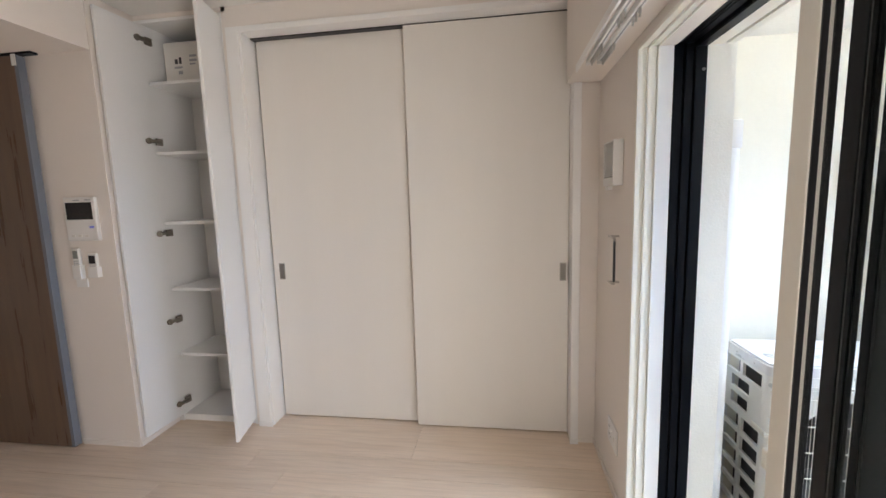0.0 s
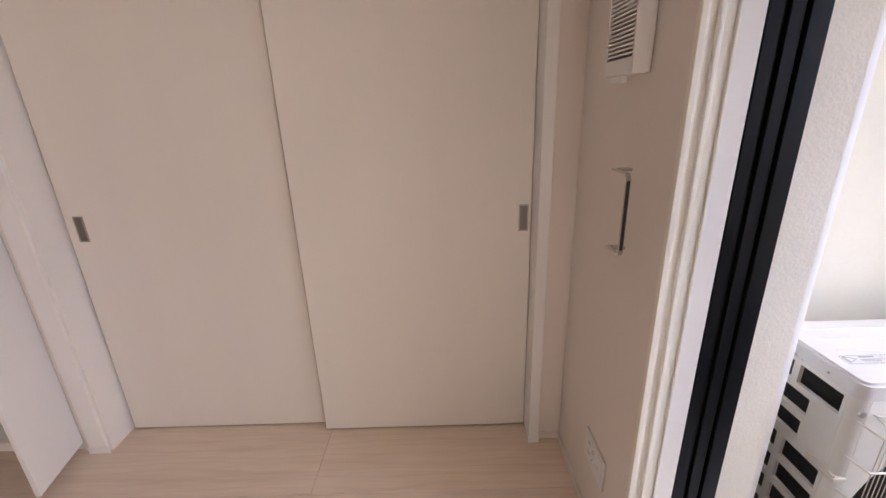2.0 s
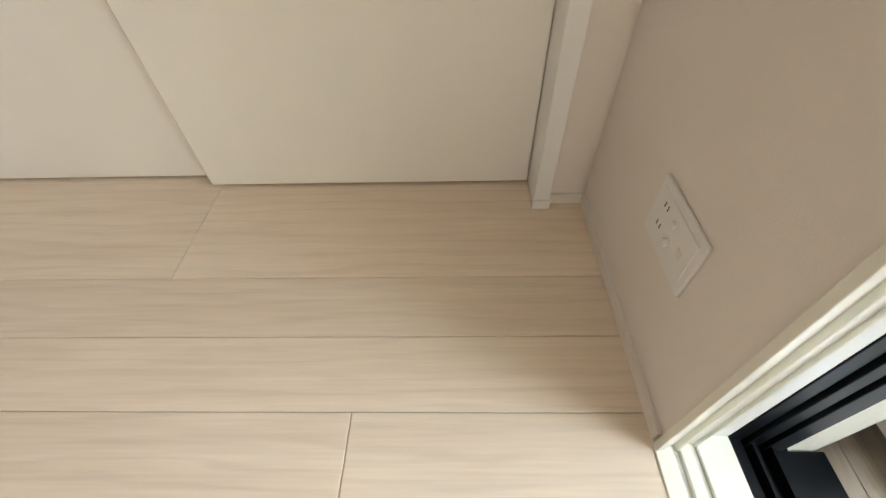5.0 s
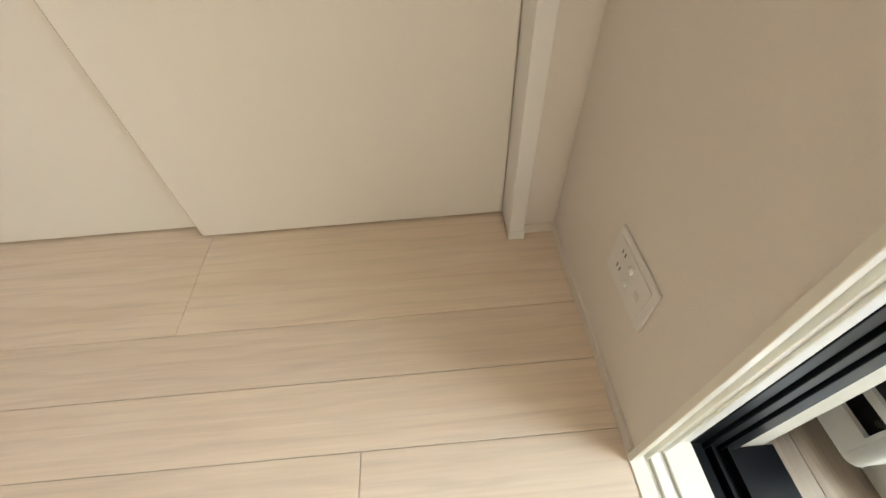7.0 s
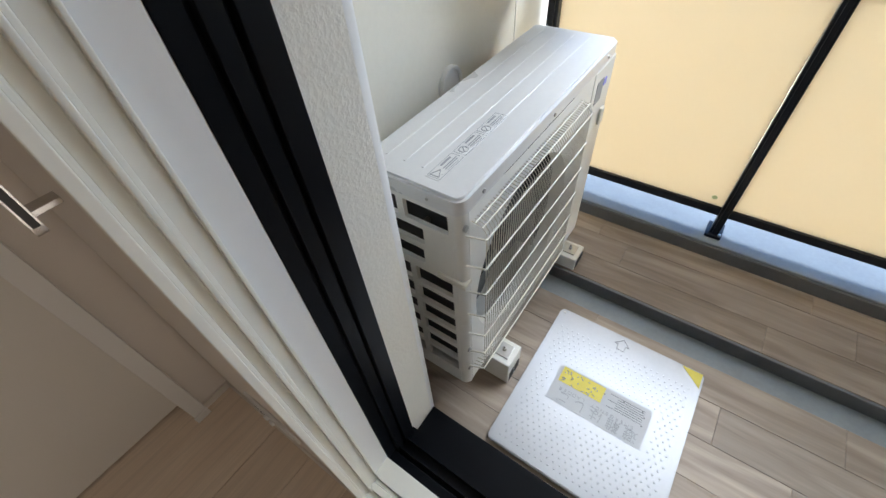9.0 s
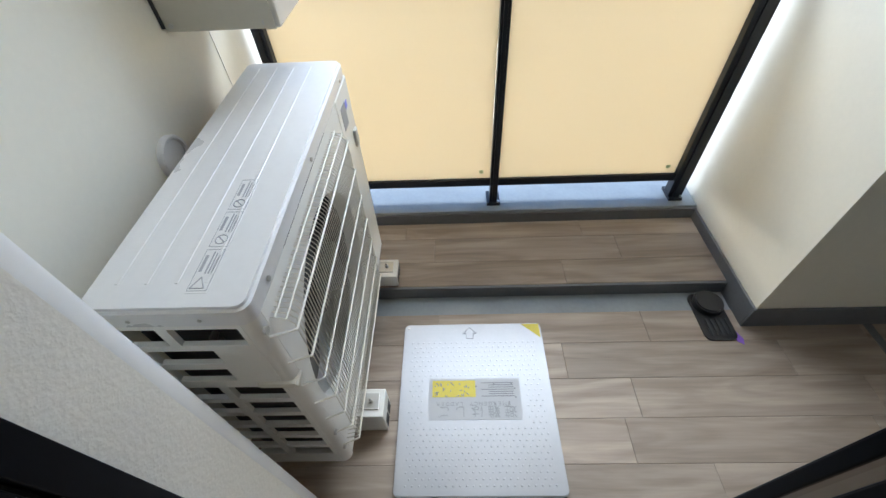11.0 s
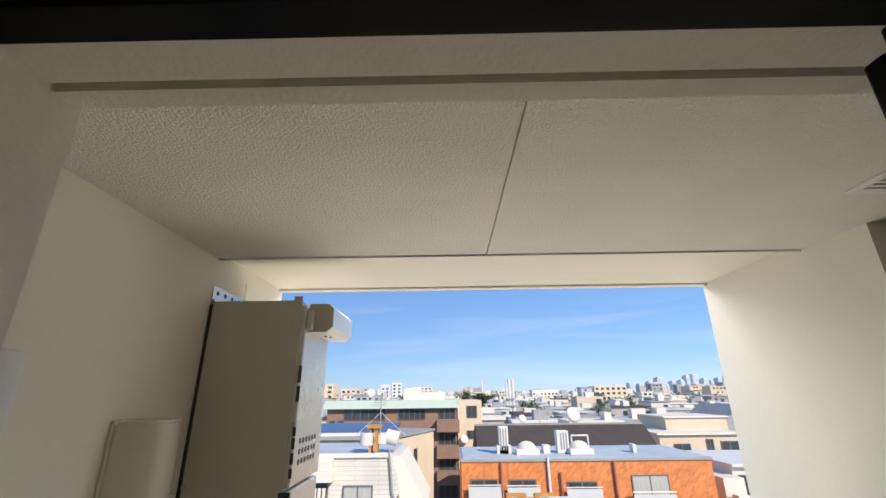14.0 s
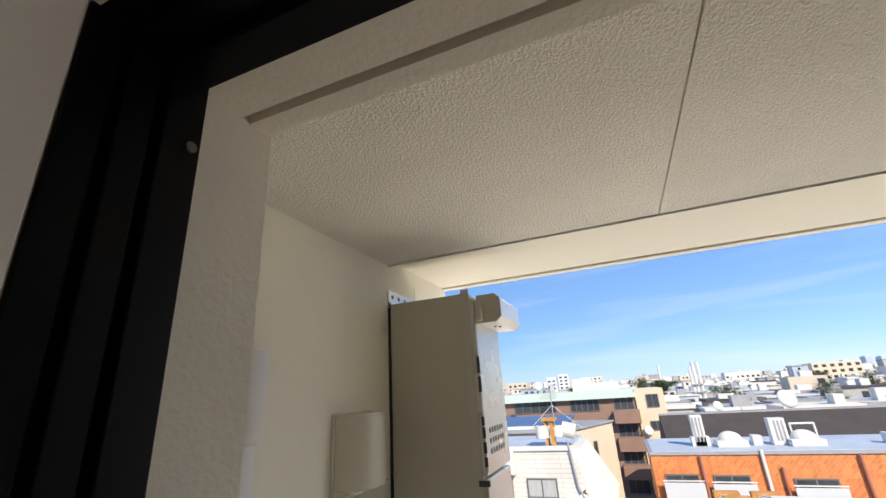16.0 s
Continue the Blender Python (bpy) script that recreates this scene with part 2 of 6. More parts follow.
M = {
    "wallpaper": mat("wallpaper", (0.80, 0.745, 0.69), 0.85, var=0.02, scale=1.2, bump=0.12, bscale=260),
    "ceiling_paper": mat("ceiling_paper", (0.80, 0.78, 0.74), 0.9, var=0.02, bump=0.1, bscale=240),
    "door_white": mat("door_white", (0.80, 0.765, 0.71), 0.5, var=0.02, scale=0.8, fine=40, bump=0.02, bscale=30, stretch=(8, 8, 0.6)),
    # tan tone puts the shaded door edge into the colour
    "edge_shade": mat("edge_shade", (0.50, 0.42, 0.335), 0.5, var=0.04, scale=2),
    "trim_white": mat("trim_white", (0.84, 0.83, 0.81), 0.4, var=0.02, scale=2),
    "cab_white": mat("cab_white", (0.83, 0.83, 0.82), 0.42, var=0.02, scale=2),
    "vinyl": mat("vinyl", (0.84, 0.82, 0.74), 0.35, var=0.03, scale=4),
    "black_alu": mat("black_alu", (0.0035, 0.0042, 0.0062), 0.36, var=0.15, scale=9, spec=0.13),
    "rail_alu": mat("rail_alu", (0.016, 0.019, 0.026), 0.32, metal=0.3, var=0.2, scale=12),
    "ext_paint": mat("ext_paint", (0.85, 0.807, 0.69), 0.7, var=0.04, scale=1.5, bump=0.05, bscale=30),
    "ext_rough": mat("ext_rough", (0.83, 0.80, 0.72), 0.72, var=0.05, scale=5, fine=80, bump=0.2, bscale=130),
    "ext_ceiling": mat("ext_ceiling", (0.82, 0.79, 0.72), 0.85, var=0.07, scale=4, fine=90, bump=0.75, bscale=190),
    "gutter": mat("gutter", (0.28, 0.31, 0.33), 0.55, var=0.14, scale=6, bump=0.1, bscale=40),
    "dark_band": mat("dark_band", (0.15, 0.155, 0.165), 0.55, var=0.15, scale=7),
    "floor_wood": wood("floor_wood", (0.79, 0.665, 0.54), (0.735, 0.60, 0.475), 0, 0.42, 0.12),
    "deck_wood": wood("deck_wood", (0.47, 0.385, 0.31), (0.29, 0.228, 0.18), 1, 0.5, 0.36),
    "joint": mat("joint", (0.32, 0.245, 0.18), 0.8, var=0.1),
    "deck_joint": mat("deck_joint", (0.31, 0.25, 0.20), 0.8, var=0.1),
    "brown_door": mat("brown_door", (0.135, 0.088, 0.06), 0.28, var=0.3, scale=2.2, fine=40, stretch=(10, 10, 0.7)),
    "brown_edge": mat("brown_edge", (0.17, 0.19, 0.23), 0.4, var=0.1),
    "pull": mat("pull", (0.40, 0.37, 0.33), 0.35, metal=0.9, var=0.1),
    "pull_in": mat("pull_in", (0.20, 0.18, 0.16), 0.45, metal=0.7, var=0.1),
    "steel": mat("steel", (0.55, 0.54, 0.52), 0.3, metal=1.0, var=0.1),
    "hinge": mat("hinge", (0.30, 0.27, 0.23), 0.32, metal=0.9, var=0.15),
    "chrome": mat("chrome", (0.55, 0.54, 0.53), 0.2, metal=1.0, var=0.05),
    "plastic": mat("plastic", (0.80, 0.79, 0.77), 0.4, var=0.02),
    "dark_plastic": mat("dark_plastic", (0.02, 0.02, 0.022), 0.3, var=0.1),
    "screen": mat("screen", (0.012, 0.013, 0.016), 0.08, var=0.1),
    "lcd": mat("lcd", (0.25, 0.26, 0.24), 0.3, var=0.1),
    "ac_white": mat("ac_white", (0.80, 0.79, 0.75), 0.4, var=0.04, scale=3),
    "ac_top": mat("ac_top", (0.76, 0.755, 0.75), 0.28, metal=0.15, var=0.05, scale=2.5),
    "wire": mat("wire", (0.74, 0.71, 0.63), 0.4, var=0.05),
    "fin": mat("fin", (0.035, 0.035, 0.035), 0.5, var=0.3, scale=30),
    "fan": mat("fan", (0.05, 0.05, 0.05), 0.45, var=0.2),
    "plate_metal": mat("plate_metal", (0.46, 0.47, 0.495), 0.36, metal=0.3, var=0.07, scale=5, fine=90),
    "yellow": mat("yellow", (0.72, 0.60, 0.08), 0.5, var=0.08, scale=20),
    "paper": mat("paper", (0.47, 0.48, 0.50), 0.42, var=0.05),
    "ink": mat("ink", (0.05, 0.05, 0.055), 0.6, var=0.1),
    "ink_grey": mat("ink_grey", (0.36, 0.37, 0.39), 0.6, var=0.1),
    "pictogram": mat("pictogram", (0.22, 0.225, 0.24), 0.6, var=0.1),
    "heater": mat("heater", (0.56, 0.53, 0.44), 0.42, var=0.05, scale=2),
    "hood_metal": mat("hood_metal", (0.74, 0.73, 0.70), 0.34, metal=0.45, var=0.05),
    "heater_front": mat("heater_front", (0.62, 0.60, 0.55), 0.25, metal=0.25, var=0.05),
    "cap": mat("cap", (0.70, 0.665, 0.56), 0.13, var=0.04),
    "card": mat("card", (0.72, 0.70, 0.66), 0.7, var=0.04),
    "bluelight": mat("bluelight", (0.25, 0.3, 0.9), 0.4, var=0.02),
    "purple": mat("purple", (0.25, 0.12, 0.55), 0.5, var=0.05),
    "screen_mesh": mat("screen_mesh", (0.040, 0.049, 0.053), 0.45, var=0.1, scale=6, spec=0.3),
    "glass": glassy("glass", (0.03, 0.04, 0.04), 0.94, 0.05),
}
# cream railing panel, milky and lit through from outside
pm = mat("cream_panel", (0.87, 0.77, 0.58), 0.45, var=0.02, scale=1)
pnode = pm.node_tree
tl = pnode.nodes.new("ShaderNodeBsdfTranslucent")
tl.inputs["Color"].default_value = (0.92, 0.81, 0.62, 1)
mx = pnode.nodes.new("ShaderNodeMixShader")
mx.inputs["Fac"].default_value = 0.45
pnode.links.new(pnode.nodes["Principled BSDF"].outputs["BSDF"], mx.inputs[1])
pnode.links.new(tl.outputs["BSDF"], mx.inputs[2])
pnode.links.new(mx.outputs["Shader"], pnode.nodes["Material Output"].inputs["Surface"])
M["cream_panel"] = pm


# ---------------------------------------------------------------- builders
def bm_box(bm, x0, x1, y0, y1, z0, z1, bevel=0.0, seg=2):
    r = bmesh.ops.create_cube(bm, size=1.0, matrix=Matrix.LocRotScale(((x0 + x1) / 2, (y0 + y1) / 2, (z0 + z1) / 2), None, (abs(x1 - x0), abs(y1 - y0), abs(z1 - z0))))
    if bevel:
        edges = list({e for v in r["verts"] for e in v.link_edges})
        bmesh.ops.bevel(bm, geom=edges, offset=bevel, segments=seg, affect="EDGES", profile=0.5)
    return bm


def boxes(*rows, bevel=0.0):
    bm = bmesh.new()
    for r in rows:
        bm_box(bm, *r[:6], bevel=r[6] if len(r) > 6 else bevel)
    return bm


def bm_cyl(bm, p0, p1, r0, r1=None, seg=14, caps=True):
    p0, p1 = Vector(p0), Vector(p1)
    d = p1 - p0
    turn = d.to_track_quat("Z", "Y").to_matrix().to_4x4()
    bmesh.ops.create_cone(bm, cap_ends=caps, cap_tris=False, segments=seg, radius1=r0, radius2=r0 if r1 is None else r1, depth=d.length,
                          matrix=Matrix.Translation((p0 + p1) / 2) @ turn)
    return bm


def cyls(*rows, seg=12):
    bm = bmesh.new()
    for r in rows:
        bm_cyl(bm, *r, seg=seg)
    return bm


def bm_path(bm, pts, r, seg=6):
    """A round rod through the points."""
    for a, b in zip(pts, pts[1:]):
        bm_cyl(bm, a, b, r, seg=seg)
    for p in pts[1:-1]:
        bmesh.ops.create_icosphere(bm, subdivisions=1, radius=r * 1.03, matrix=Matrix.Translation(p))
    return bm


def bm_prism(bm, outline, axis, a, b):
    """A closed outline in the two other axes, drawn out along axis (0, 1, 2) from a to b."""
    def at(p, q):
        v = list(p)
        v.insert(axis, q)
        return Vector(v)
    lo, hi = [bm.verts.new(at(p, a)) for p in outline], [bm.verts.new(at(p, b)) for p in outline]
    bm.faces.new(lo), bm.faces.new(hi)
    n = len(outline)
    for i in range(n):
        bm.faces.new((lo[i], lo[(i + 1) % n], hi[(i + 1) % n], hi[i]))
    bmesh.ops.recalc_face_normals(bm, faces=bm.faces)
    return bm


def mesh_from(name, bm, material, smooth=False):
    me = bpy.data.meshes.new(name)
    bm.to_mesh(me)
    bm.free()
    me.materials.append(material)
    if smooth:
        me.polygons.foreach_set("use_smooth", [True] * len(me.polygons))
        me.set_sharp_from_angle(angle=radians(35))
    return me


def root_of(ob):
    while ob.parent:
        ob = ob.parent
    return ob


def hang(ob, parent):
    ob.parent = parent
    if parent.parent is None:
        ob.matrix_parent_inverse = parent.matrix_basis.inverted()
    return ob


def part(name, bm, material, parent, label="", smooth=False):
    ob = new(name, mesh_from(name, bm, material, smooth))
    hang(ob, parent)
    return tagged(ob, label) if label else ob


def thing(name, at, label, category, group="", kind=""):
    ob = new(name)
    ob.matrix_basis = Matrix.Translation(at)
    ob.empty_display_size = 0.05
    return tagged(ob, label, category, group, kind)


def solid(name, bm, material, label, category, group="", kind="", smooth=False):
    return tagged(new(name, mesh_from(name, bm, material, smooth)), label, category, group, kind)


def structure(name, bm, material, label, category, smooth=False):
    return solid(name, bm, material, label, category, kind="structure", smooth=smooth)


def words(name, text, size, m, material, parent, label="", extrude=0.0006):
    cu = bpy.data.curves.new(name, "FONT")
    cu.body, cu.size, cu.extrude, cu.align_x, cu.align_y = text, size, extrude, "CENTER", "CENTER"
    tmp = bpy.data.objects.new(name, cu)
    scene.collection.objects.link(tmp)
    me = bpy.data.meshes.new_from_object(tmp.evaluated_get(bpy.context.evaluated_depsgraph_get()))
    bpy.data.objects.remove(tmp)
    me.transform(m)
    me.materials.clear()
    me.materials.append(material)
    ob = new(name, me)
    hang(ob, parent)
    return tagged(ob, label) if label else ob


# ---------------------------------------------------------------- room shell
CEIL, OUT = 2.66, 0.36            # room ceiling, outer face of the window wall
WY0, WY1, WTOP = -2.62, -0.631, 2.05   # window opening
structure("wall_north", boxes((-0.10, 0.0, 0.0, 0.16, 0, CEIL), (-2.16, -0.1, 0.0, 0.06, 2.54, CEIL), (-2.79, -2.165, 0.0, 0.06, 2.635, CEIL),
          (-2.16, 0.0, 0.20, 0.30, 0, CEIL), (-2.79, -2.16, 0.42, 0.5, 0, CEIL), (-2.19, -2.16, 0.0, 0.42, 0, CEIL)), M["wallpaper"],
          "white wallpapered wall around the sliding closet doors", "wall")
structure("wall_west", boxes((-6.0, -2.785, -0.31, 0.5, 0, CEIL)), M["wallpaper"], "white wallpapered wall that carries the intercom", "wall")
structure("wall_far_west", boxes((-6.12, -6.0, -4.6, 0.5, 0, CEIL)), M["wallpaper"], "plain white wallpapered wall of the room", "wall")
structure("wall_south", boxes((-6.0, 0.0, -4.6, -4.48, 0, CEIL)), M["wallpaper"], "plain white wallpapered wall behind the walk", "wall")
structure("ceiling", boxes((-6.0, 0.0, -4.6, 0.5, CEIL, CEIL + 0.12)), M["ceiling_paper"], "white papered room ceiling", "ceiling")
structure("ceiling_drop", boxes((-6.0, -2.79, -4.48, -0.312, 2.362, CEIL - 0.002)), M["wallpaper"], "lowered white ceiling over the passage", "ceiling")
structure("beam", boxes((-0.178, -0.002, -4.48, -0.002, 2.085, CEIL - 0.002)), M["wallpaper"], "white papered beam along the window wall", "beam")
structure("wall_east", boxes((0.0, 0.012, -0.647, WY1, -0.03, WTOP), (0.0, 0.14, WY1, 0.5, -0.03, CEIL + 0.12), (0.0, 0.14, WY0, WY1, WTOP, CEIL + 0.12), (0.0, 0.14, -4.6, WY0, -0.03, CEIL + 0.12)),
          M["wallpaper"], "white wallpapered window wall", "wall")
structure("outer_wall", boxes((0.14, OUT, WY1 + 0.003, 0.5, -0.5, 3.6), (0.14, OUT, -6.0, WY0, -0.5, 3.6), (0.2479, 0.308, WY0, WY1 + 0.003, 2.042, 3.6), (0.14, 0.2479, WY0, WY1 + 0.003, 2.078, 3.6),
          (0.322, 0.352, WY0, WY1 + 0.003, 2.042, 2.2), (0.308, 0.322, WY0, WY1 + 0.003, 2.070, 2.2), (0.0, 0.25, WY0, WY1, -0.5, -0.062)),
          M["ext_rough"], "cream sprayed outer wall around the window", "wall")
# out-of-view mass, added so that the balcony lies in shadow
structure("building_mass", boxes((-9.0, 0.1, -9.0, 6.0, CEIL + 0.13, 9.0), (-9.0, -6.13, -9.0, 6.0, -13, CEIL + 0.13), (-6.12, 0.1, 0.51, 6.0, -13, CEIL + 0.13),
          (-6.12, 0.1, -9.0, -4.61, -13, CEIL + 0.13), (-6.12, 0.1, -4.6, 0.5, -13, -0.6)), M["ext_paint"], "unseen cream building mass added to keep the sun off the balcony", "building")
# baseboards
structure("baseboard", boxes((-0.102, -0.0, -0.008, -0.0005, 0.0, 0.032), (-0.008, -0.0005, -0.642, -0.008, 0.0, 0.032),
          (-3.19, -2.785, -0.319, -0.3105, 0.0, 0.032), (-2.7845, -2.776, -0.31, -0.004, 0.0, 0.032)), M["wallpaper"], "slim white baseboard at the foot of the walls", "baseboard")

# ---------------------------------------------------------------- closet
frame_thing = thing("closet_door_frame", (-1.1, 0.05, 0), "white painted frame of the sliding closet doors", "door frame")
part("jamb", boxes((-0.144, -0.10, -0.024, 0.19, 0, 2.538, 0.002)), M["trim_white"], frame_thing)
part("jamb", boxes((-2.165, -2.085, -0.014, 0.0, 0, 2.538, 0.002), (-2.11, -2.072, 0.0, 0.19, 0, 2.538)), M["trim_white"], frame_thing)
part("head", boxes((-2.085, -0.144, -0.014, 0.19, 2.505, 2.538, 0.002)), M["trim_white"], frame_thing)
part("track", boxes((-2.07, -0.146, 0.09, 0.185, 2.4975, 2.5045)), M["dark_plastic"], frame_thing, "dark sliding track under the head")
part("plinth_block", boxes((-2.168, -2.07, -0.02, -0.0145, 0.0, 0.03), (-0.147, -0.0985, -0.030, -0.0245, 0.0, 0.03)), M["trim_white"], frame_thing)


def sliding_door(x0, x1, y, label, pull_x, edge=False):
    d = thing("sliding_door", ((x0 + x1) / 2, y + 0.015, 0.006), label, "door", "sliding closet doors")
    part("panel", boxes((x0, x1, y, y + 0.032, 0.008, 2.497, 0.002)), M["door_white"], d)
    p = part("pull", boxes((pull_x - 0.02, pull_x - 0.015, y - 0.003, y + 0.001, 0.975, 1.085), (pull_x + 0.015, pull_x + 0.02, y - 0.003, y + 0.001, 0.975, 1.085),
             (pull_x - 0.015, pull_x + 0.015, y - 0.003, y + 0.001, 1.08, 1.085), (pull_x - 0.015, pull_x + 0.015, y - 0.003, y + 0.001, 0.975, 0.98)), M["pull"], d, "brushed metal recessed finger pull")
    part("recess", boxes((pull_x - 0.015, pull_x + 0.015, y - 0.0012, y + 0.0005, 0.98, 1.08)), M["pull_in"], p)
    # thin strip paints the shade falling at the front door's edge
    if edge:
        part("edge_band", boxes((x0 - 0.0012, x0 - 0.0001, y + 0.001, y + 0.031, 0.010, 2.495)), M["edge_shade"], d, "tan strip painting the shade on the panel's edge")
    return d


sliding_door(-1.098, -0.146, 0.085, "white laminate sliding closet door, closed in front", -0.178, True)
sliding_door(-2.058, -1.06, 0.130, "white laminate sliding closet door, closed behind the other", -2.0)

# ---------------------------------------------------------------- tall shelf cabinet with open doors
cab = thing("storage_cabinet", (-2.47, 0.2, 0), "tall white shelf cabinet with both doors open", "cabinet")
part("side", boxes((-2.785, -2.745, 0.002, 0.40, 0.0, 2.633)), M["cab_white"], cab)
part("side", boxes((-2.205, -2.193, 0.002, 0.40, 0.0, 2.633)), M["cab_white"], cab)
part("back", boxes((-2.745, -2.205, 0.385, 0.40, 0.0, 2.633)), M["cab_white"], cab)
part("top", boxes((-2.745, -2.205, 0.002, 0.385, 2.615, 2.633)), M["cab_white"], cab)
part("bottom", boxes((-2.745, -2.205, 0.012, 0.385, 0.0, 0.045, 0.001)), M["cab_white"], cab)
for z in (0.475, 0.93, 1.375, 1.825, 2.26):
    part("shelf", boxes((-2.745, -2.205, 0.02, 0.385, z - 0.009, z + 0.009, 0.001)), M["cab_white"], cab)


def cab_door(hx, swing, side):
    """A tall narrow leaf on its hinges, swung out from the hinge line."""
    d = part("door", boxes((0.0, 0.29, -0.009, 0.009, 0.052, 2.605, 0.0015)), M["cab_white"], cab, "tall narrow white cabinet door, swung open")
    turn = Matrix.Translation((hx, -0.004, 0)) @ Matrix.Rotation(radians(swing), 4, "Z")
    d.data.transform(turn)
    for z in (0.14, 0.72, 1.31, 1.90, 2.52) if side > 0 else ():
        h = bmesh.new()
        bm_cyl(h, (0.035, side * 0.009, z), (0.035, side * 0.023, z), 0.019, seg=12)
        bm_box(h, -0.045, 0.04, side * 0.010, side * 0.032, z - 0.010, z + 0.010, 0.002, 1)
        bm_box(h, -0.065, -0.02, side * 0.004, side * 0.022, z - 0.022, z + 0.022, 0.002, 1)
        bmesh.ops.transform(h, matrix=turn, verts=h.verts)
        part("hinge", h, M["hinge"], d, "dark nickel cup hinge")
    return d


cab_door(-2.747, 267.5, 1)
cab_door(-2.203, 282.5, -1)
box_in = thing("cardboard_box", (-2.58, 0.22, 2.27), "white printed cardboard box on the top shelf", "box")
part("carton", boxes((-2.70, -2.42, 0.12, 0.33, 2.2695, 2.53, 0.004)), M["card"], box_in)
part("lid_flap", boxes((-2.698, -2.422, 0.1175, 0.1195, 2.505, 2.532)), M["card"], box_in)
for i, (a, b, c, d) in enumerate(((-2.625, -2.605, 2.40, 2.43), (-2.595, -2.578, 2.40, 2.44), (-2.63, -2.575, 2.372, 2.384), (-2.605, -2.575, 2.335, 2.356), (-2.52, -2.47, 2.41, 2.425), (-2.52, -2.47, 2.438, 2.452), (-2.52, -2.48, 2.39, 2.40))):
    part("printed_mark", boxes((a, b, 0.1185, 0.1198, c, d)), M["ink_grey"] if i > 1 else M["ink"], box_in)

# ---------------------------------------------------------------- things on the west wall
WY = -0.31
ic = thing("intercom", (-2.97, WY, 1.43), "white wall intercom with a dark video screen", "intercom")
part("body", boxes((-3.075, -2.865, WY - 0.024, WY - 0.0005, 1.30, 1.555, 0.006)), M["plastic"], ic)
part("display", boxes((-3.06, -2.885, WY - 0.026, WY - 0.022, 1.425, 1.525, 0.002)), M["screen"], ic, "dark glass screen")
part("status_light", boxes((-2.915, -2.885, WY - 0.0255, WY - 0.0235, 1.375, 1.387)), M["bluelight"], ic, "small blue light")
for bx in (-3.03, -2.985, -2.94):
    part("button", boxes((bx - 0.012, bx + 0.012, WY - 0.0265, WY - 0.0235, 1.325, 1.337, 0.001)), M["card"], ic)
for bx in (-2.985, -2.905):
    part("logo_bar", boxes((bx - 0.02, bx + 0.02, WY - 0.0255, WY - 0.0238, 1.535, 1.541)), M["ink_grey"], ic)


def remote(x, z0, z1, w, lab, scr):
    r = thing("remote_control", (x, WY, z0), lab, "remote control", "remotes in wall holders")
    part("holder", boxes((x - w / 2 - 0.006, x + w / 2 + 0.006, WY - 0.03, WY - 0.0005, z0 - 0.004, z0 + (z1 - z0) * 0.45, 0.004)), M["plastic"], r)
    part("handset", boxes((x - w / 2, x + w / 2, WY - 0.024, WY - 0.006, z0 + 0.006, z1, 0.004)), M["plastic"], r)
    part("display", boxes((x - w / 2 + 0.007, x + w / 2 - 0.007, WY - 0.0255, WY - 0.0235, z1 - 0.06, z1 - 0.012)), M[scr], r)
    for k in range(3):
        for j in (-1, 0, 1):
            part("button", boxes((x + j * w * 0.26 - 0.004, x + j * w * 0.26 + 0.004, WY - 0.0255, WY - 0.0235, z1 - 0.078 - k * 0.012, z1 - 0.072 - k * 0.012)), M["ink_grey"], r)


remote(-3.04, 1.075, 1.255, 0.046, "slim white remote control in its wall holder", "lcd")
remote(-2.93, 1.085, 1.225, 0.056, "short white remote control with a dark display in its wall holder", "screen")
part("switch_base", boxes((-3.075, -3.0, WY - 0.01, WY - 0.0005, 1.02, 1.07, 0.002)), M["plastic"], thing("switch_plate", (-3.04, WY, 1.04), "small white switch plate under the remote", "switch"))
bd = thing("brown_sliding_door", (-3.8, -0.35, 0), "dark brown wood-grain sliding door standing open against the wall", "door")
part("leaf", boxes((-4.35, -3.213, -0.372, -0.332, 0.012, 2.345, 0.002)), M["brown_door"], bd)
part("edge_band", boxes((-3.213, -3.188, -0.373, -0.331, 0.012, 2.345, 0.002)), M["brown_edge"], bd, "grey edge band of the door")
part("top_guide", boxes((-3.225, -3.195, -0.377, -0.3735, 2.29, 2.352, 0.001)), M["plastic"], bd)
structure("door_track", boxes((-5.6, -3.1, -0.372, -0.332, 2.349, 2.361)), M["black_alu"], "dark ceiling track of the brown door", "track")

# ---------------------------------------------------------------- things on the window wall
vent = thing("wall_vent", (0, -0.39, 1.63), "white square wall vent with fine louvres", "vent")
part("cover", boxes((-0.012, -0.0005, -0.475, -0.305, 1.522, 1.725, 0.003), (-0.046, -0.012, -0.478, -0.468, 1.522, 1.725, 0.002), (-0.046, -0.012, -0.312, -0.302, 1.522, 1.725, 0.002),
     (-0.046, -0.012, -0.468, -0.312, 1.715, 1.725, 0.002), (-0.046, -0.012, -0.468, -0.312, 1.522, 1.56, 0.002)), M["plastic"], vent)
for k in range(15):
    z = 1.567 + k * 0.0100
    part("louvre", boxes((-0.044, -0.016, -0.467, -0.313, z, z + 0.0045)), M["plastic"], vent)
part("filter", boxes((-0.016, -0.0122, -0.467, -0.313, 1.561, 1.714)), M["ink_grey"], vent)
part("lever", boxes((-0.05, -0.03, -0.42, -0.36, 1.503, 1.5215, 0.003)), M["plastic"], vent)

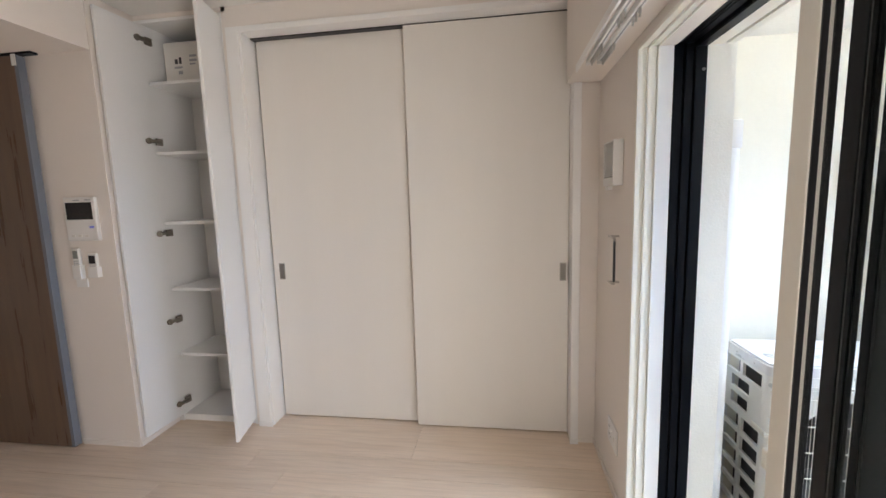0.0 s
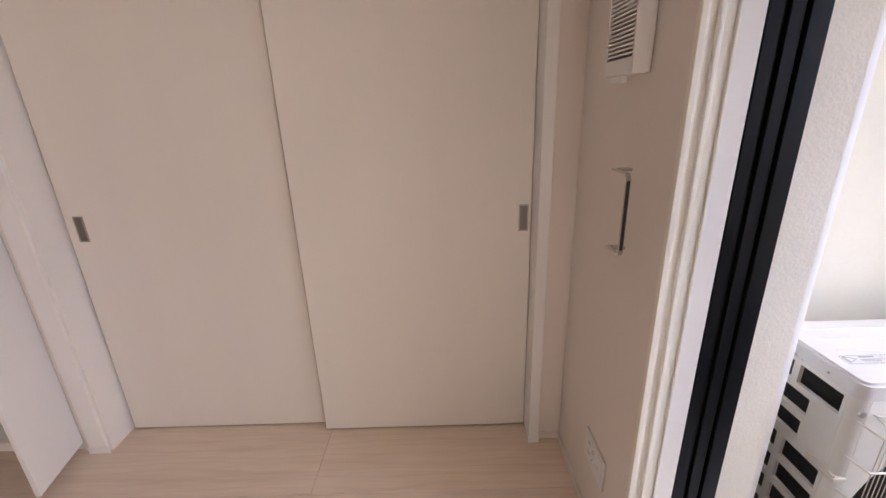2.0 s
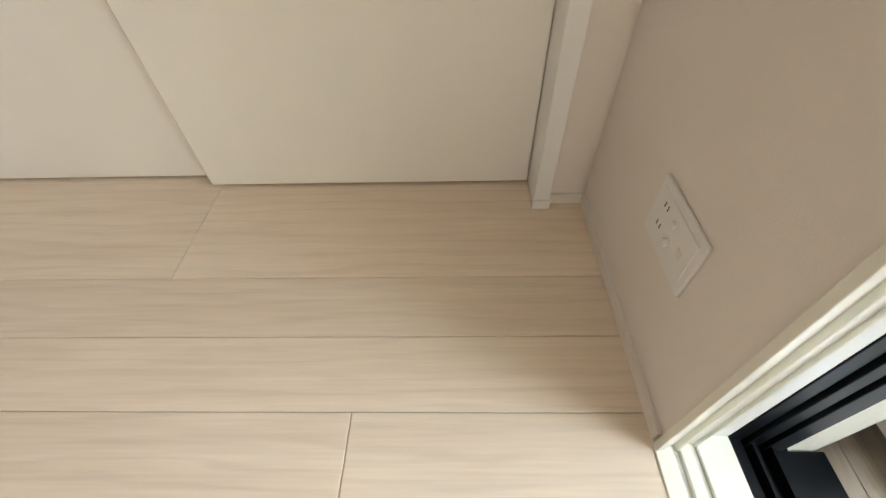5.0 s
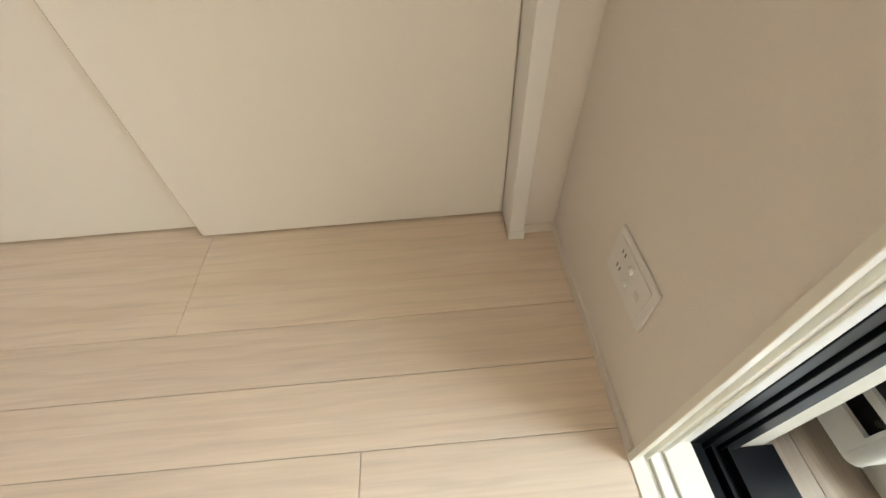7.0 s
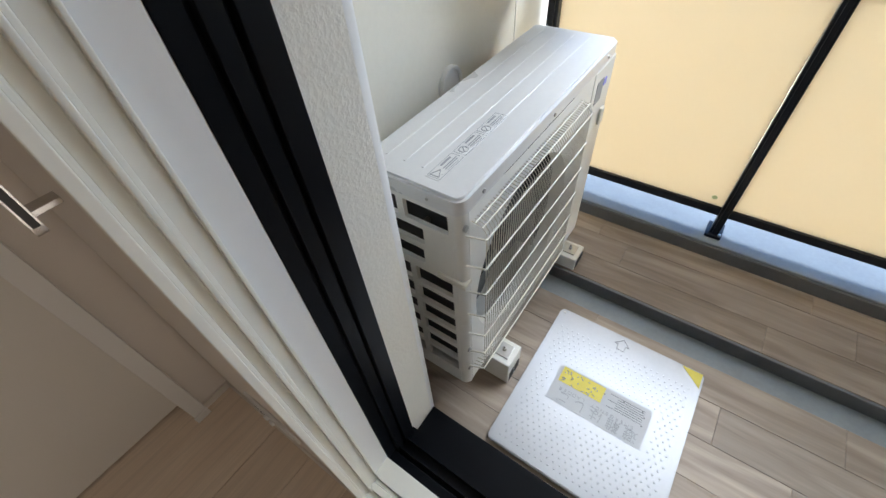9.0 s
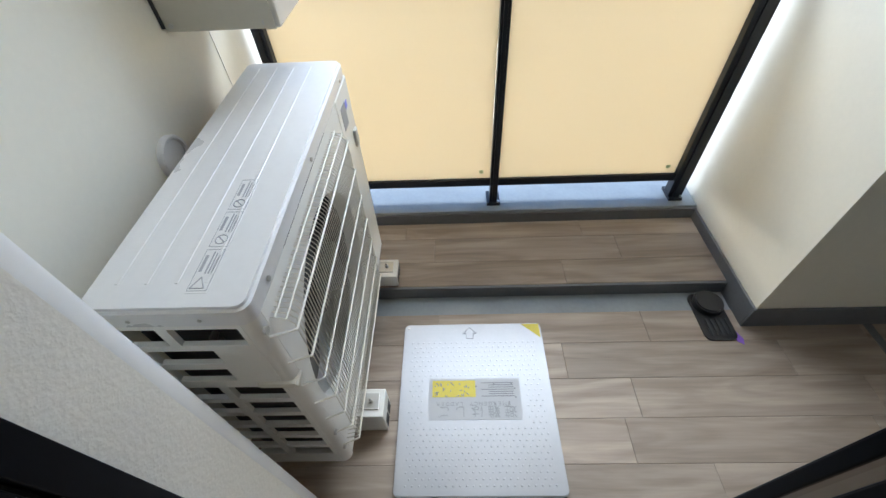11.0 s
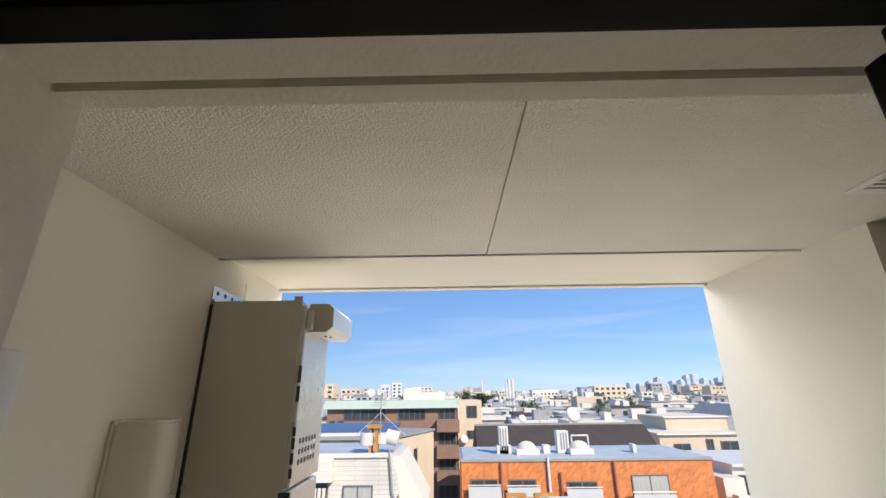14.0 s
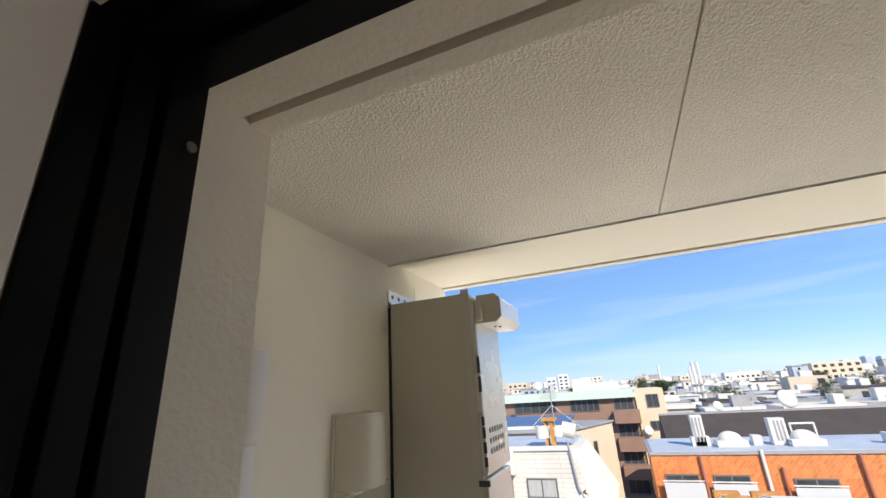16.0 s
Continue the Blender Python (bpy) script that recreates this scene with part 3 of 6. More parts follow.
bar = thing("towel_bar", (0, -0.47, 1.18), "chrome wall hanger hoop standing out from the wall", "hanger")
loop = [(-0.412, 1.2935)]
for cy, cz, a0, a1 in ((-0.494, 1.2755, 90, 180), (-0.494, 1.0940, 180, 270)):
    loop += [(cy + 0.018 * math.cos(radians(a)), cz + 0.018 * math.sin(radians(a))) for a in range(a0, a1 + 1, 15)]
loop += [(-0.424, 1.0760)]
inner = [(-0.412, 1.2890)]
for cy, cz, a0, a1 in ((-0.494, 1.2755, 90, 180), (-0.494, 1.0940, 180, 270)):
    inner += [(cy + 0.0135 * math.cos(radians(a)), cz + 0.0135 * math.sin(radians(a))) for a in range(a0, a1 + 1, 15)]
inner += [(-0.424, 1.0805)]
bm = bmesh.new()
rings = [[bm.verts.new((x, y, z)) for y, z in line] for x in (-0.046, -0.034) for line in (loop, inner)]
for a, b in ((0, 1), (1, 3), (3, 2), (2, 0)):
    for k in range(len(loop) - 1):
        bm.faces.new((rings[a][k], rings[a][k + 1], rings[b][k + 1], rings[b][k]))
for k in (0, -1):
    bm.faces.new((rings[0][k], rings[1][k], rings[3][k], rings[2][k]))
bmesh.ops.recalc_face_normals(bm, faces=bm.faces)
part("hoop", bm, M["chrome"], bar, "bent chrome strip with rounded corners")
for y, z in ((-0.428, 1.2912), (-0.440, 1.0782)):
    part("mount", boxes((-0.0339, -0.0005, y - 0.012, y + 0.012, z - 0.004, z + 0.004, 0.001)), M["chrome"], bar)
# dark strip paints the dim room's reflection onto the chrome
part("grip_face", boxes((-0.0440, -0.0360, -0.5135, -0.5122, 1.094, 1.2755, 0.0005)), M["dark_plastic"], bar, "dark strip painted for the chrome's reflection")
part("screw", cyls(((-0.040, -0.478, 1.0735), (-0.040, -0.478, 1.0757), 0.004), seg=10), M["ink_grey"], bar)

out = thing("outlet_plate", (0, -0.41, 0.3), "white wall outlet plate with coax sockets and a power outlet", "outlet")
part("plate", boxes((-0.0075, -0.0005, -0.496, -0.328, 0.24, 0.36, 0.002)), M["plastic"], out)
part("inner_frame", boxes((-0.0095, -0.0072, -0.482, -0.342, 0.254, 0.346, 0.001)), M["plastic"], out)
for y, z in ((-0.412, 0.322), (-0.412, 0.282)):
    part("coax_socket", cyls(((-0.017, y, z), (-0.0092, y, z), 0.008), ((-0.0105, y, z), (-0.0092, y, z), 0.012)), M["plastic"], out)
for z in (0.325, 0.285):
    for dy in (-0.006, 0.006):
        part("slot", boxes((-0.0103, -0.0094, -0.372 + dy - 0.0012, -0.372 + dy + 0.0012, z - 0.005, z + 0.005)), M["ink"], out)
part("lan_socket", boxes((-0.0104, -0.0094, -0.462, -0.444, 0.29, 0.305)), M["card"], out)

# curtain rail under the beam
cu = thing("curtain_rail", (-0.15, -1.6, 2.06), "white double curtain rail under the beam", "curtain rail")
part("fascia", boxes((-0.180, -0.172, -3.2, -0.30, 2.062, 2.096, 0.001)), M["trim_white"], cu)
for x in (-0.145, -0.10):
    part("rail", boxes((x - 0.011, x + 0.011, -3.2, -0.45, 2.062, 2.084, 0.002)), M["plastic"], cu)
    part("slot", boxes((x - 0.003, x + 0.003, -3.19, -0.46, 2.0608, 2.0622)), M["ink_grey"], cu)
    part("end_cap", boxes((x - 0.013, x + 0.013, -0.452, -0.435, 2.052, 2.0845, 0.002)), M["plastic"], cu)
    for k in range(9):
        y = -0.50 - k * 0.035 - (0.2 if k > 5 else 0)
        part("runner", cyls(((x, y, 2.046), (x, y, 2.061), 0.005), ((x - 0.001, y, 2.034), (x + 0.001, y, 2.046), 0.004), seg=8), M["steel"], cu)

# ---------------------------------------------------------------- window
win = thing("window_1", (0.13, -1.63, 0), "large black and white sliding balcony window, slid open", "window", kind="structure")
YB = WY1
def u_frame(x0, x1, d0, d1, top, bot, mat_key, name, label="", bevel=0.0015):
    """Jambs and head of one ring of the frame, standing d0..d1 into the opening."""
    bm = boxes((x0, x1, YB - d1, YB - d0, bot, top - d0), (x0, x1, WY0 + d0, WY0 + d1, bot, top - d0), (x0, x1, WY0 + d0, YB - d0, top - d1, top - d0), bevel=bevel)
    return part(name, bm, M[mat_key], win, label)


HEAD = 2.064
for x0, x1, d0, d1 in ((-0.0076, 0.006, 0.016, 0.031), (0.006, 0.013, 0.016, 0.024), (0.013, 0.030, -0.004, 0.019), (0.030, 0.037, -0.004, 0.028), (0.037, 0.044, -0.004, 0.022),
                       (0.044, 0.068, -0.004, 0.016), (0.068, 0.074, -0.004, 0.0215), (0.074, 0.132, -0.004, 0.004)):
    u_frame(x0, x1, d0, d1, HEAD, -0.02, "vinyl" if x1 < 0.075 else "trim_white", "casing")
for x0, x1, d, top in ((0.134, 0.165, 0.005, 2.062), (0.165, 0.172, 0.0, 2.062), (0.172, 0.200, 0.011, 2.060), (0.200, 0.207, 0.003, 2.056), (0.207, 0.2479, 0.016, 2.050)):
    u_frame(x0, x1, -0.0025, d, top, -0.05, "black_alu", "window_frame", "black aluminium outer frame", 0.0015)
part("head_fill", boxes((0.136, 0.165, WY0, YB, 2.058, 2.077), (0.165, 0.205, WY0, YB, 2.054, 2.077), (0.205, 0.246, WY0, YB, 2.038, 2.077)), M["black_alu"], win)
part("frame_screw", cyls(((0.236, YB - 0.020, 1.95), (0.236, YB - 0.0155, 1.95), 0.006), seg=8), M["pull_in"], win)
# sill: white inner tracks, black outer tracks, black drip plate outside
part("sill", boxes((-0.009, 0.022, WY0, YB - 0.002, -0.03, 0.004, 0.002), (0.024, 0.034, WY0, YB, -0.03, -0.006), (0.036, 0.056, WY0, YB, -0.03, 0.003, 0.002),
     (0.058, 0.068, WY0, YB, -0.03, -0.008), (0.070, 0.132, WY0, YB, -0.03, 0.0, 0.002)), M["vinyl"], win, "white inner sill with tracks")
part("track", boxes((0.134, 0.165, WY0, YB, -0.06, -0.022, 0.002), (0.165, 0.18, WY0, YB, -0.05, -0.045), (0.18, 0.187, WY0, YB, -0.05, -0.018), (0.187, 0.215, WY0, YB, -0.05, -0.045),
     (0.215, 0.222, WY0, YB, -0.05, -0.022), (0.222, 0.2555, WY0, YB, -0.06, -0.046)), M["black_alu"], win, "black lower tracks")
part("drip_plate", boxes((0.262, 0.372, WY0, YB + 0.0, -0.118, -0.105, 0.002), (0.256, 0.262, WY0, YB, -0.118, -0.05)), M["black_alu"], win, "dark sill plate outside")


def sash(x, y0, y1, glass_key, frame_key, thick, stile, name, label):
    t = thick / 2
    s = part(name, boxes((x - t, x + t, y0, y0 + stile, 0.006, 1.985, 0.003), (x - t, x + t, y1 - stile, y1, 0.006, 1.985, 0.003),
             (x - t, x + t, y0 + stile, y1 - stile, 0.006, 0.06, 0.003), (x - t, x + t, y0 + stile, y1 - stile, 1.93, 1.985, 0.003)), M[frame_key], win, label)
    pane = part("pane", boxes((x - 0.004, x + 0.004, y0 + stile, y1 - stile, 0.06, 1.93)), M[glass_key], s)
    pane.visible_shadow = False
    part("seal", boxes((x - t + 0.002, x - 0.0045, y1 - stile - 0.004, y1 - stile - 0.0005, 0.062, 1.928), (x + 0.0045, x + t - 0.001, y1 - stile - 0.004, y1 - stile - 0.0005, 0.062, 1.928)), M["dark_plastic"], s, "dark glazing gasket")
    return s


inner = sash(0.028, -2.58, -1.536, "glass", "vinyl", 0.034, 0.055, "inner_sash", "cream vinyl inner sash, slid aside")
part("latch", boxes((0.012, 0.036, -1.5355, -1.516, 0.90, 0.945, 0.004)), M["vinyl"], inner, "small cream latch")
part("latch", boxes((0.016, 0.032, -1.5355, -1.524, 0.80, 0.825, 0.003)), M["vinyl"], inner)
sash(0.191, -2.60, -1.424, "glass", "black_alu", 0.03, 0.045, "outer_sash", "black outer sash, slid aside")
sash(0.238, -2.60, -1.45, "screen_mesh", "black_alu", 0.02, 0.025, "insect_screen", "black insect screen, slid aside")

# ---------------------------------------------------------------- balcony shell
FL, FAR, KERB = -0.25, -0.182, -0.108     # near floor, raised floor, kerb top
LW, RW = -0.262, -2.310                   # left wall, pillar face
structure("balcony_wall_left", boxes((OUT, 1.915, LW, 0.1, -0.6, 2.6)), M["ext_paint"], "smooth cream balcony wall behind the outdoor unit", "wall")
structure("wall_seam", boxes((1.552, 1.558, LW - 0.0025, LW - 0.0005, -0.1, 2.14)), M["ext_rough"], "fine vertical seam in the cream wall", "trim")
structure("balcony_pillar", boxes((1.089, 1.915, -3.6, RW, -0.6, 2.6)), M["ext_paint"], "broad cream pillar beside the railing", "pillar")
structure("balcony_end_wall", boxes((OUT, 1.089, -3.7, -3.6, -0.6, 2.6)), M["ext_paint"], "cream end wall of the balcony", "wall")
structure("pillar_base", boxes((1.079, 1.089, -3.6, RW + 0.012, FL - 0.01, -0.125, 0.003), (1.089, 1.70, RW, RW + 0.012, FL - 0.01, -0.125, 0.003)), M["dark_band"], "dark grey upturn at the foot of the pillar", "trim")
structure("balcony_slab", boxes((0.25, 1.97, -3.7, 0.0, -0.6, FL - 0.012)), M["deck_joint"], "dark balcony slab under the decking", "floor")
structure("gutter", boxes((1.17, 1.275, -3.6, LW, FL - 0.014, FL - 0.004)), M["gutter"], "grey waterproofed gutter strip", "gutter")
structure("floor_step", boxes((1.275, 1.71, RW, LW, FL - 0.02, FAR - 0.006), (1.268, 1.282, RW, LW, FL - 0.012, FAR - 0.001, 0.003)), M["dark_band"], "dark step nosing of the raised floor", "step")
structure("kerb", boxes((1.712, 1.97, RW, LW, -0.6, KERB, 0.006)), M["gutter"], "grey painted kerb under the railing", "kerb")
structure("kerb_base", boxes((1.700, 1.712, RW, LW, FAR - 0.01, KERB - 0.012, 0.003)), M["dark_band"], "dark upturn in front of the kerb", "trim")
structure("floor_edge_strip", boxes((OUT, 1.079, -2.855, -2.820, FL - 0.01, FL + 0.004, 0.001)), M["dark_band"], "grey strip across the balcony floor", "trim")
structure("balcony_ceiling", boxes((0.353, 1.325, -3.6, -1.213, 2.176, 2.3), (0.352, 1.325, -1.209, LW, 2.176, 2.3), (0.352, 1.325, -1.22, -1.20, 2.184, 2.3)), M["ext_ceiling"],
          "textured cream balcony ceiling boards with one joint", "ceiling")
structure("ceiling_edge", boxes((1.329, 1.336, -3.6, LW, 2.17, 2.3)), M["trim_white"], "white edge strip of the ceiling boards", "trim")
# dark grey filler paints the shadow line of the gap
structure("ceiling_gap", boxes((1.325, 1.329, -3.6, LW, 2.186, 2.3)), M["dark_band"], "dark fill painting the shade in the gap behind the edge strip", "trim")
structure("balcony_soffit", boxes((1.336, 1.872, -3.6, LW, 2.2, 2.5)), M["ext_paint"], "smooth cream soffit over the railing", "ceiling")
structure("soffit_groove", boxes((1.872, 1.878, -3.6, LW, 2.204, 2.5)), M["dark_band"], "dark drip groove in the soffit", "trim")
structure("slab_above", boxes((0.1, 1.92, -6.0, 1.0, 2.5, 2.75), (1.878, 1.92, -6.0, 1.0, 2.192, 2.5)), M["ext_paint"], "cream slab edge of the balcony above", "ceiling")
gr = thing("ceiling_grille", (0.74, -2.2, 2.176), "white square vent grille with dark slots in the balcony ceiling", "vent")
part("frame", boxes((0.60, 0.882, -2.08, -2.06, 2.168, 2.175, 0.002), (0.60, 0.882, -2.34, -2.32, 2.168, 2.175, 0.002), (0.60, 0.62, -2.32, -2.08, 2.168, 2.175, 0.002), (0.862, 0.882, -2.32, -2.08, 2.168, 2.175, 0.002)), M["plastic"], gr)
part("backing", boxes((0.62, 0.862, -2.32, -2.08, 2.173, 2.175)), M["ink"], gr)
for k in range(12):
    part("slat", boxes((0.62 + 0.0205 * k + 0.008, 0.62 + 0.0205 * k + 0.019, -2.32, -2.08, 2.168, 2.173)), M["plastic"], gr)
structure("upper_house_front", boxes((0.1, 0.36, -9.0, 6.0, 3.6, 9.0), (0.1, 0.36, 0.5, 6.0, -13, 3.6), (0.1, 0.36, -9.0, -6.0, -13, 3.6), (0.1, 1.9, -6.0, 1.0, -13, -0.62)), M["ext_paint"],
          "cream front of the apartment house", "wall")

# ---------------------------------------------------------------- railing
rail = thing("railing", (1.805, -1.26, KERB), "dark metal balcony railing with cream milky panels", "railing")
RX = 1.805
tr = bmesh.new()
bm_box(tr, RX - 0.03, RX + 0.035, RW + 0.03, -0.285, 0.998, 1.036, 0.012, 3)
part("handrail", tr, M["rail_alu"], rail, "rounded dark metal handrail", smooth=True)
part("top_rail", boxes((RX - 0.018, RX + 0.018, -2.21, -0.285, 0.904, 0.952, 0.006)), M["rail_alu"], rail)
part("bottom_rail", boxes((RX - 0.018, RX + 0.018, -2.21, -0.285, -0.004, 0.038, 0.004)), M["rail_alu"], rail)
for y, w in ((-1.262, 0.020), (-2.208, 0.036), (-0.325, 0.024)):
    part("post", boxes((RX - 0.035, RX + 0.02, y - w, y + w, KERB + 0.012, 1.001, 0.003), (RX - 0.042, RX - 0.034, y - w * 0.4, y + w * 0.4, KERB + 0.02, 1.001, 0.001)), M["rail_alu"], rail)
    f = part("foot", boxes((RX - 0.055, RX + 0.05, y - 0.035, y + 0.035, KERB - 0.0005, KERB + 0.016, 0.003)), M["rail_alu"], rail)
    part("bolt", cyls(((RX - 0.044, y - 0.024, KERB + 0.015), (RX - 0.044, y - 0.024, KERB + 0.026), 0.007), seg=6), M["steel"], f)
for y0, y1 in ((-1.241, -0.350), (-2.17, -1.283)):
    p = part("panel", boxes((RX - 0.004, RX + 0.004, y0, y1, 0.038, 0.904)), M["cream_panel"], rail, "cream milky infill panel")
    for yy in (y0 + 0.045,):
        part("label", cyls(((RX - 0.0052, yy, 0.078), (RX - 0.0041, yy, 0.078), 0.011)), mat("sticker_green", (0.45, 0.55, 0.3), 0.5), p, "small round green sticker")
part("bracket", boxes((RX + 0.02, RX + 0.055, RW + 0.001, RW + 0.03, 0.981, 1.041, 0.003), (RX - 0.02, RX + 0.045, RW + 0.003, RW + 0.014, 0.946, 0.991, 0.003)), M["rail_alu"], rail)

# ---------------------------------------------------------------- outdoor air conditioner
AX0, AX1, AY0, AY1, AZ0, AZ1 = 0.508, 1.490, -0.695, -0.38, -0.105, 0.795
ac = thing("outdoor_unit", (0.99, -0.53, AZ0), "cream outdoor air conditioner unit with a wire fan guard", "air conditioner")


def rounded_rect(x0, x1, y0, y1, r, seg=5):
    pts = []
    for cx, cy, a in ((x1 - r, y1 - r, 0), (x0 + r, y1 - r, 90), (x0 + r, y0 + r, 180), (x1 - r, y0 + r, 270)):
        for k in range(seg + 1):
            t = radians(a + 90 * k / seg)
            pts.append((cx + r * math.cos(t), cy + r * math.sin(t)))
    return pts


b = bm_prism(bmesh.new(), rounded_rect(AX0, AX1, AY0, AY1, 0.028), 2, AZ1 - 0.048, AZ1)
bmesh.ops.bevel(b, geom=[e for e in b.edges if all(abs(v.co.z - AZ1) < 1e-5 for v in e.verts)], offset=0.008, segments=2, affect="EDGES")
part("lid", b, M["ac_top"], ac, "smooth pressed sheet-metal lid", smooth=True)
for k in range(4):
    y = AY1 - 0.055 - k * 0.056
    part("lid_rib", boxes((AX0 + 0.06, AX1 - 0.05, y - 0.0035, y + 0.0035, AZ1 - 0.001, AZ1 + 0.0018, 0.001)), M["ac_top"], ac)
# casing: front plate with fan opening, grille ends, back, base
FANX, FANZ, FANR = 0.875, 0.345, 0.31
b = bmesh.new()
ring = 40
outer = []
X0, X1, Z0, Z1 = AX0 + 0.03, 1.30, AZ0 + 0.02, AZ1 - 0.05
for k in range(ring):
    t = 2 * math.pi * k / ring
    c, s = math.cos(t), math.sin(t)
    q = min((X1 - FANX) / c if c > 1e-6 else (X0 - FANX) / c if c < -1e-6 else 9, (Z1 - FANZ) / s if s > 1e-6 else (Z0 - FANZ) / s if s < -1e-6 else 9)
    outer.append((FANX + c * q, FANZ + s * q))
vo = [b.verts.new((x, AY0, z)) for x, z in outer]
vi = [b.verts.new((FANX + FANR * math.cos(2 * math.pi * k / ring), AY0, FANZ + FANR * math.sin(2 * math.pi * k / ring))) for k in range(ring)]
vd = [b.verts.new((v.co.x, AY0 + 0.05, v.co.z)) for v in vi]
for k in range(ring):
    j = (k + 1) % ring
    b.faces.new((vo[k], vo[j], vi[j], vi[k])), b.faces.new((vi[k], vi[j], vd[j], vd[k]))
bmesh.ops.recalc_face_normals(b, faces=b.faces)
part("front_plate", b, M["ac_white"], ac)
part("plate_edge", boxes((AX0 + 0.03, 1.30, AY0 + 0.0005, AY0 + 0.012, Z0 - 0.012, Z0)), M["ac_white"], ac)
part("plate_edge", boxes((AX0 + 0.03, AX0 + 0.05, AY0 + 0.0008, AY0 + 0.02, Z0, AZ1 - 0.048)), M["ac_white"], ac)
for sx in (1, -1):
    for sz in (1, -1):
        cx, cz = (X1 if sx > 0 else X0), (Z1 if sz > 0 else Z0)
        part("corner_plate", bm_prism(bmesh.new(), [(cx, cz), (cx - sx * 0.16, cz), (cx, cz - sz * 0.20)], 1, AY0 + 0.0004, AY0 + 0.006), M["ac_white"], ac)
part("service_panel", boxes((1.302, AX1 - 0.004, AY0 - 0.002, AY0 + 0.03, AZ0 + 0.008, AZ1 - 0.05, 0.004), (AX1 - 0.03, AX1, AY0, AY1, AZ0, AZ1 - 0.048, 0.006)), M["ac_white"], ac)
part("service_handle", boxes((1.42, 1.455, AY0 - 0.014, AY0 - 0.0015, 0.50, 0.57, 0.006)), M["wire"], ac)
lab = part("rating_label", boxes((1.335, 1.395, AY0 - 0.0035, AY0 - 0.0018, 0.62, 0.70)), M["ink_grey"], ac, "grey maker's plate")
part("blue_mark", boxes((1.40, 1.425, AY0 - 0.0035, AY0 - 0.0018, 0.665, 0.69)), M["bluelight"], lab)
part("base_pan", boxes((AX0 + 0.01, AX1 - 0.01, AY0 + 0.012, AY1 - 0.01, AZ0, AZ0 + 0.03)), M["ac_white"], ac)
part("coil", boxes((AX0 + 0.05, AX0 + 0.07, AY0 + 0.05, AY1 - 0.02, AZ0 + 0.03, AZ1 - 0.05), (AX0 + 0.05, AX1 - 0.06, AY1 - 0.05, AY1 - 0.03, AZ0 + 0.03, AZ1 - 0.05)), M["fin"], ac, "dark finned heat exchanger")
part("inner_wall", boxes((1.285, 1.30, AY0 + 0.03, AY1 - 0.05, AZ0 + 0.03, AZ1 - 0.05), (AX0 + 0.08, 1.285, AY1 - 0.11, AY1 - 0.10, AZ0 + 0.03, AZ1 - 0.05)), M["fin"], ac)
# end grille facing the window: slots through one moulded plate
gx0, gx1 = AX0, AX0 + 0.012
slots = [(0.675, 0.735, ((-0.655, -0.522), (-0.500, -0.395))), (0.600, 0.655, ((-0.575, -0.440),)), (0.520, 0.575, ((-0.568, -0.440),))]
slots += [(0.420 - 0.088 * k, 0.485 - 0.088 * k, ((-0.655, -0.530), (-0.508, -0.395))) for k in range(6)]
rows, low = [], AZ1 - 0.048
for z0, z1, holes in slots:
    rows.append((gx0, gx1, AY0 + 0.03, AY1, z1, low))
    edge = AY0 + 0.03
    for y0, y1 in holes:
        rows.append((gx0, gx1, edge, y0, z0, z1))
        edge = y1
    rows.append((gx0, gx1, edge, AY1, z0, z1))
    low = z0
rows.append((gx0, gx1, AY0 + 0.03, AY1, AZ0, low))
part("end_plate", boxes(*rows), M["ac_white"], ac, "moulded end plate with air slots")
for z0, z1, holes in slots:
    for y0, y1 in holes[:1]:
        for dz in (0.018, 0.042):
            if z0 + dz < z1 - 0.01:
                part("coil_bend", cyls(((AX0 + 0.03, y0 + 0.02, z0 + dz), (AX0 + 0.05, y0 + 0.02, z0 + dz), 0.008), seg=8), M["pull_in"], ac)
bm = bm_prism(bmesh.new(), [(AX0 + 0.028 - 0.028 * math.cos(radians(a)), AY0 + 0.028 - 0.028 * math.sin(radians(a))) for a in range(0, 91, 15)] + [(AX0 + 0.034, AY0 + 0.004), (AX0 + 0.034, AY0 + 0.02), (AX0 + 0.004, AY0 + 0.036)], 2, AZ0, AZ1 - 0.048)
part("corner_post", bm, M["ac_white"], ac, smooth=True)
part("grip", boxes((AX0 - 0.007, AX0 + 0.03, AY0 - 0.006, AY0 + 0.085, 0.492, 0.506, 0.003), (AX0 - 0.007, AX0 + 0.002, AY0 - 0.002, AY0 + 0.085, 0.506, 0.513, 0.002)), M["wire"], ac, "moulded carrying grip")
# fan and wire guard
b = cyls(((FANX, AY0 + 0.05, FANZ), (FANX, AY0 + 0.12, FANZ), 0.065), seg=20)
for k in range(3):
    a = radians(120 * k + 20)
    bl = bmesh.new()
    pts = [(0.05, -0.04), (0.27, -0.15), (0.285, 0.02), (0.24, 0.12), (0.05, 0.05)]
    lo = [bl.verts.new((x, 0.10 + (y * 0.22), y)) for x, y in pts]
    hi = [bl.verts.new((x, 0.105 + (y * 0.22), y)) for x, y in pts]
    bl.faces.new(lo), bl.faces.new(hi)
    for i in range(5):
        bl.faces.new((lo[i], lo[(i + 1) % 5], hi[(i + 1) % 5], hi[i]))
    bmesh.ops.transform(bl, matrix=Matrix.Translation((FANX, AY0 - 0.02, FANZ)) @ Matrix.Rotation(a, 4, "Y"), verts=bl.verts)
    tmp = bpy.data.meshes.new("blade")
    bl.to_mesh(tmp)
    b.from_mesh(tmp)
    bl.free()
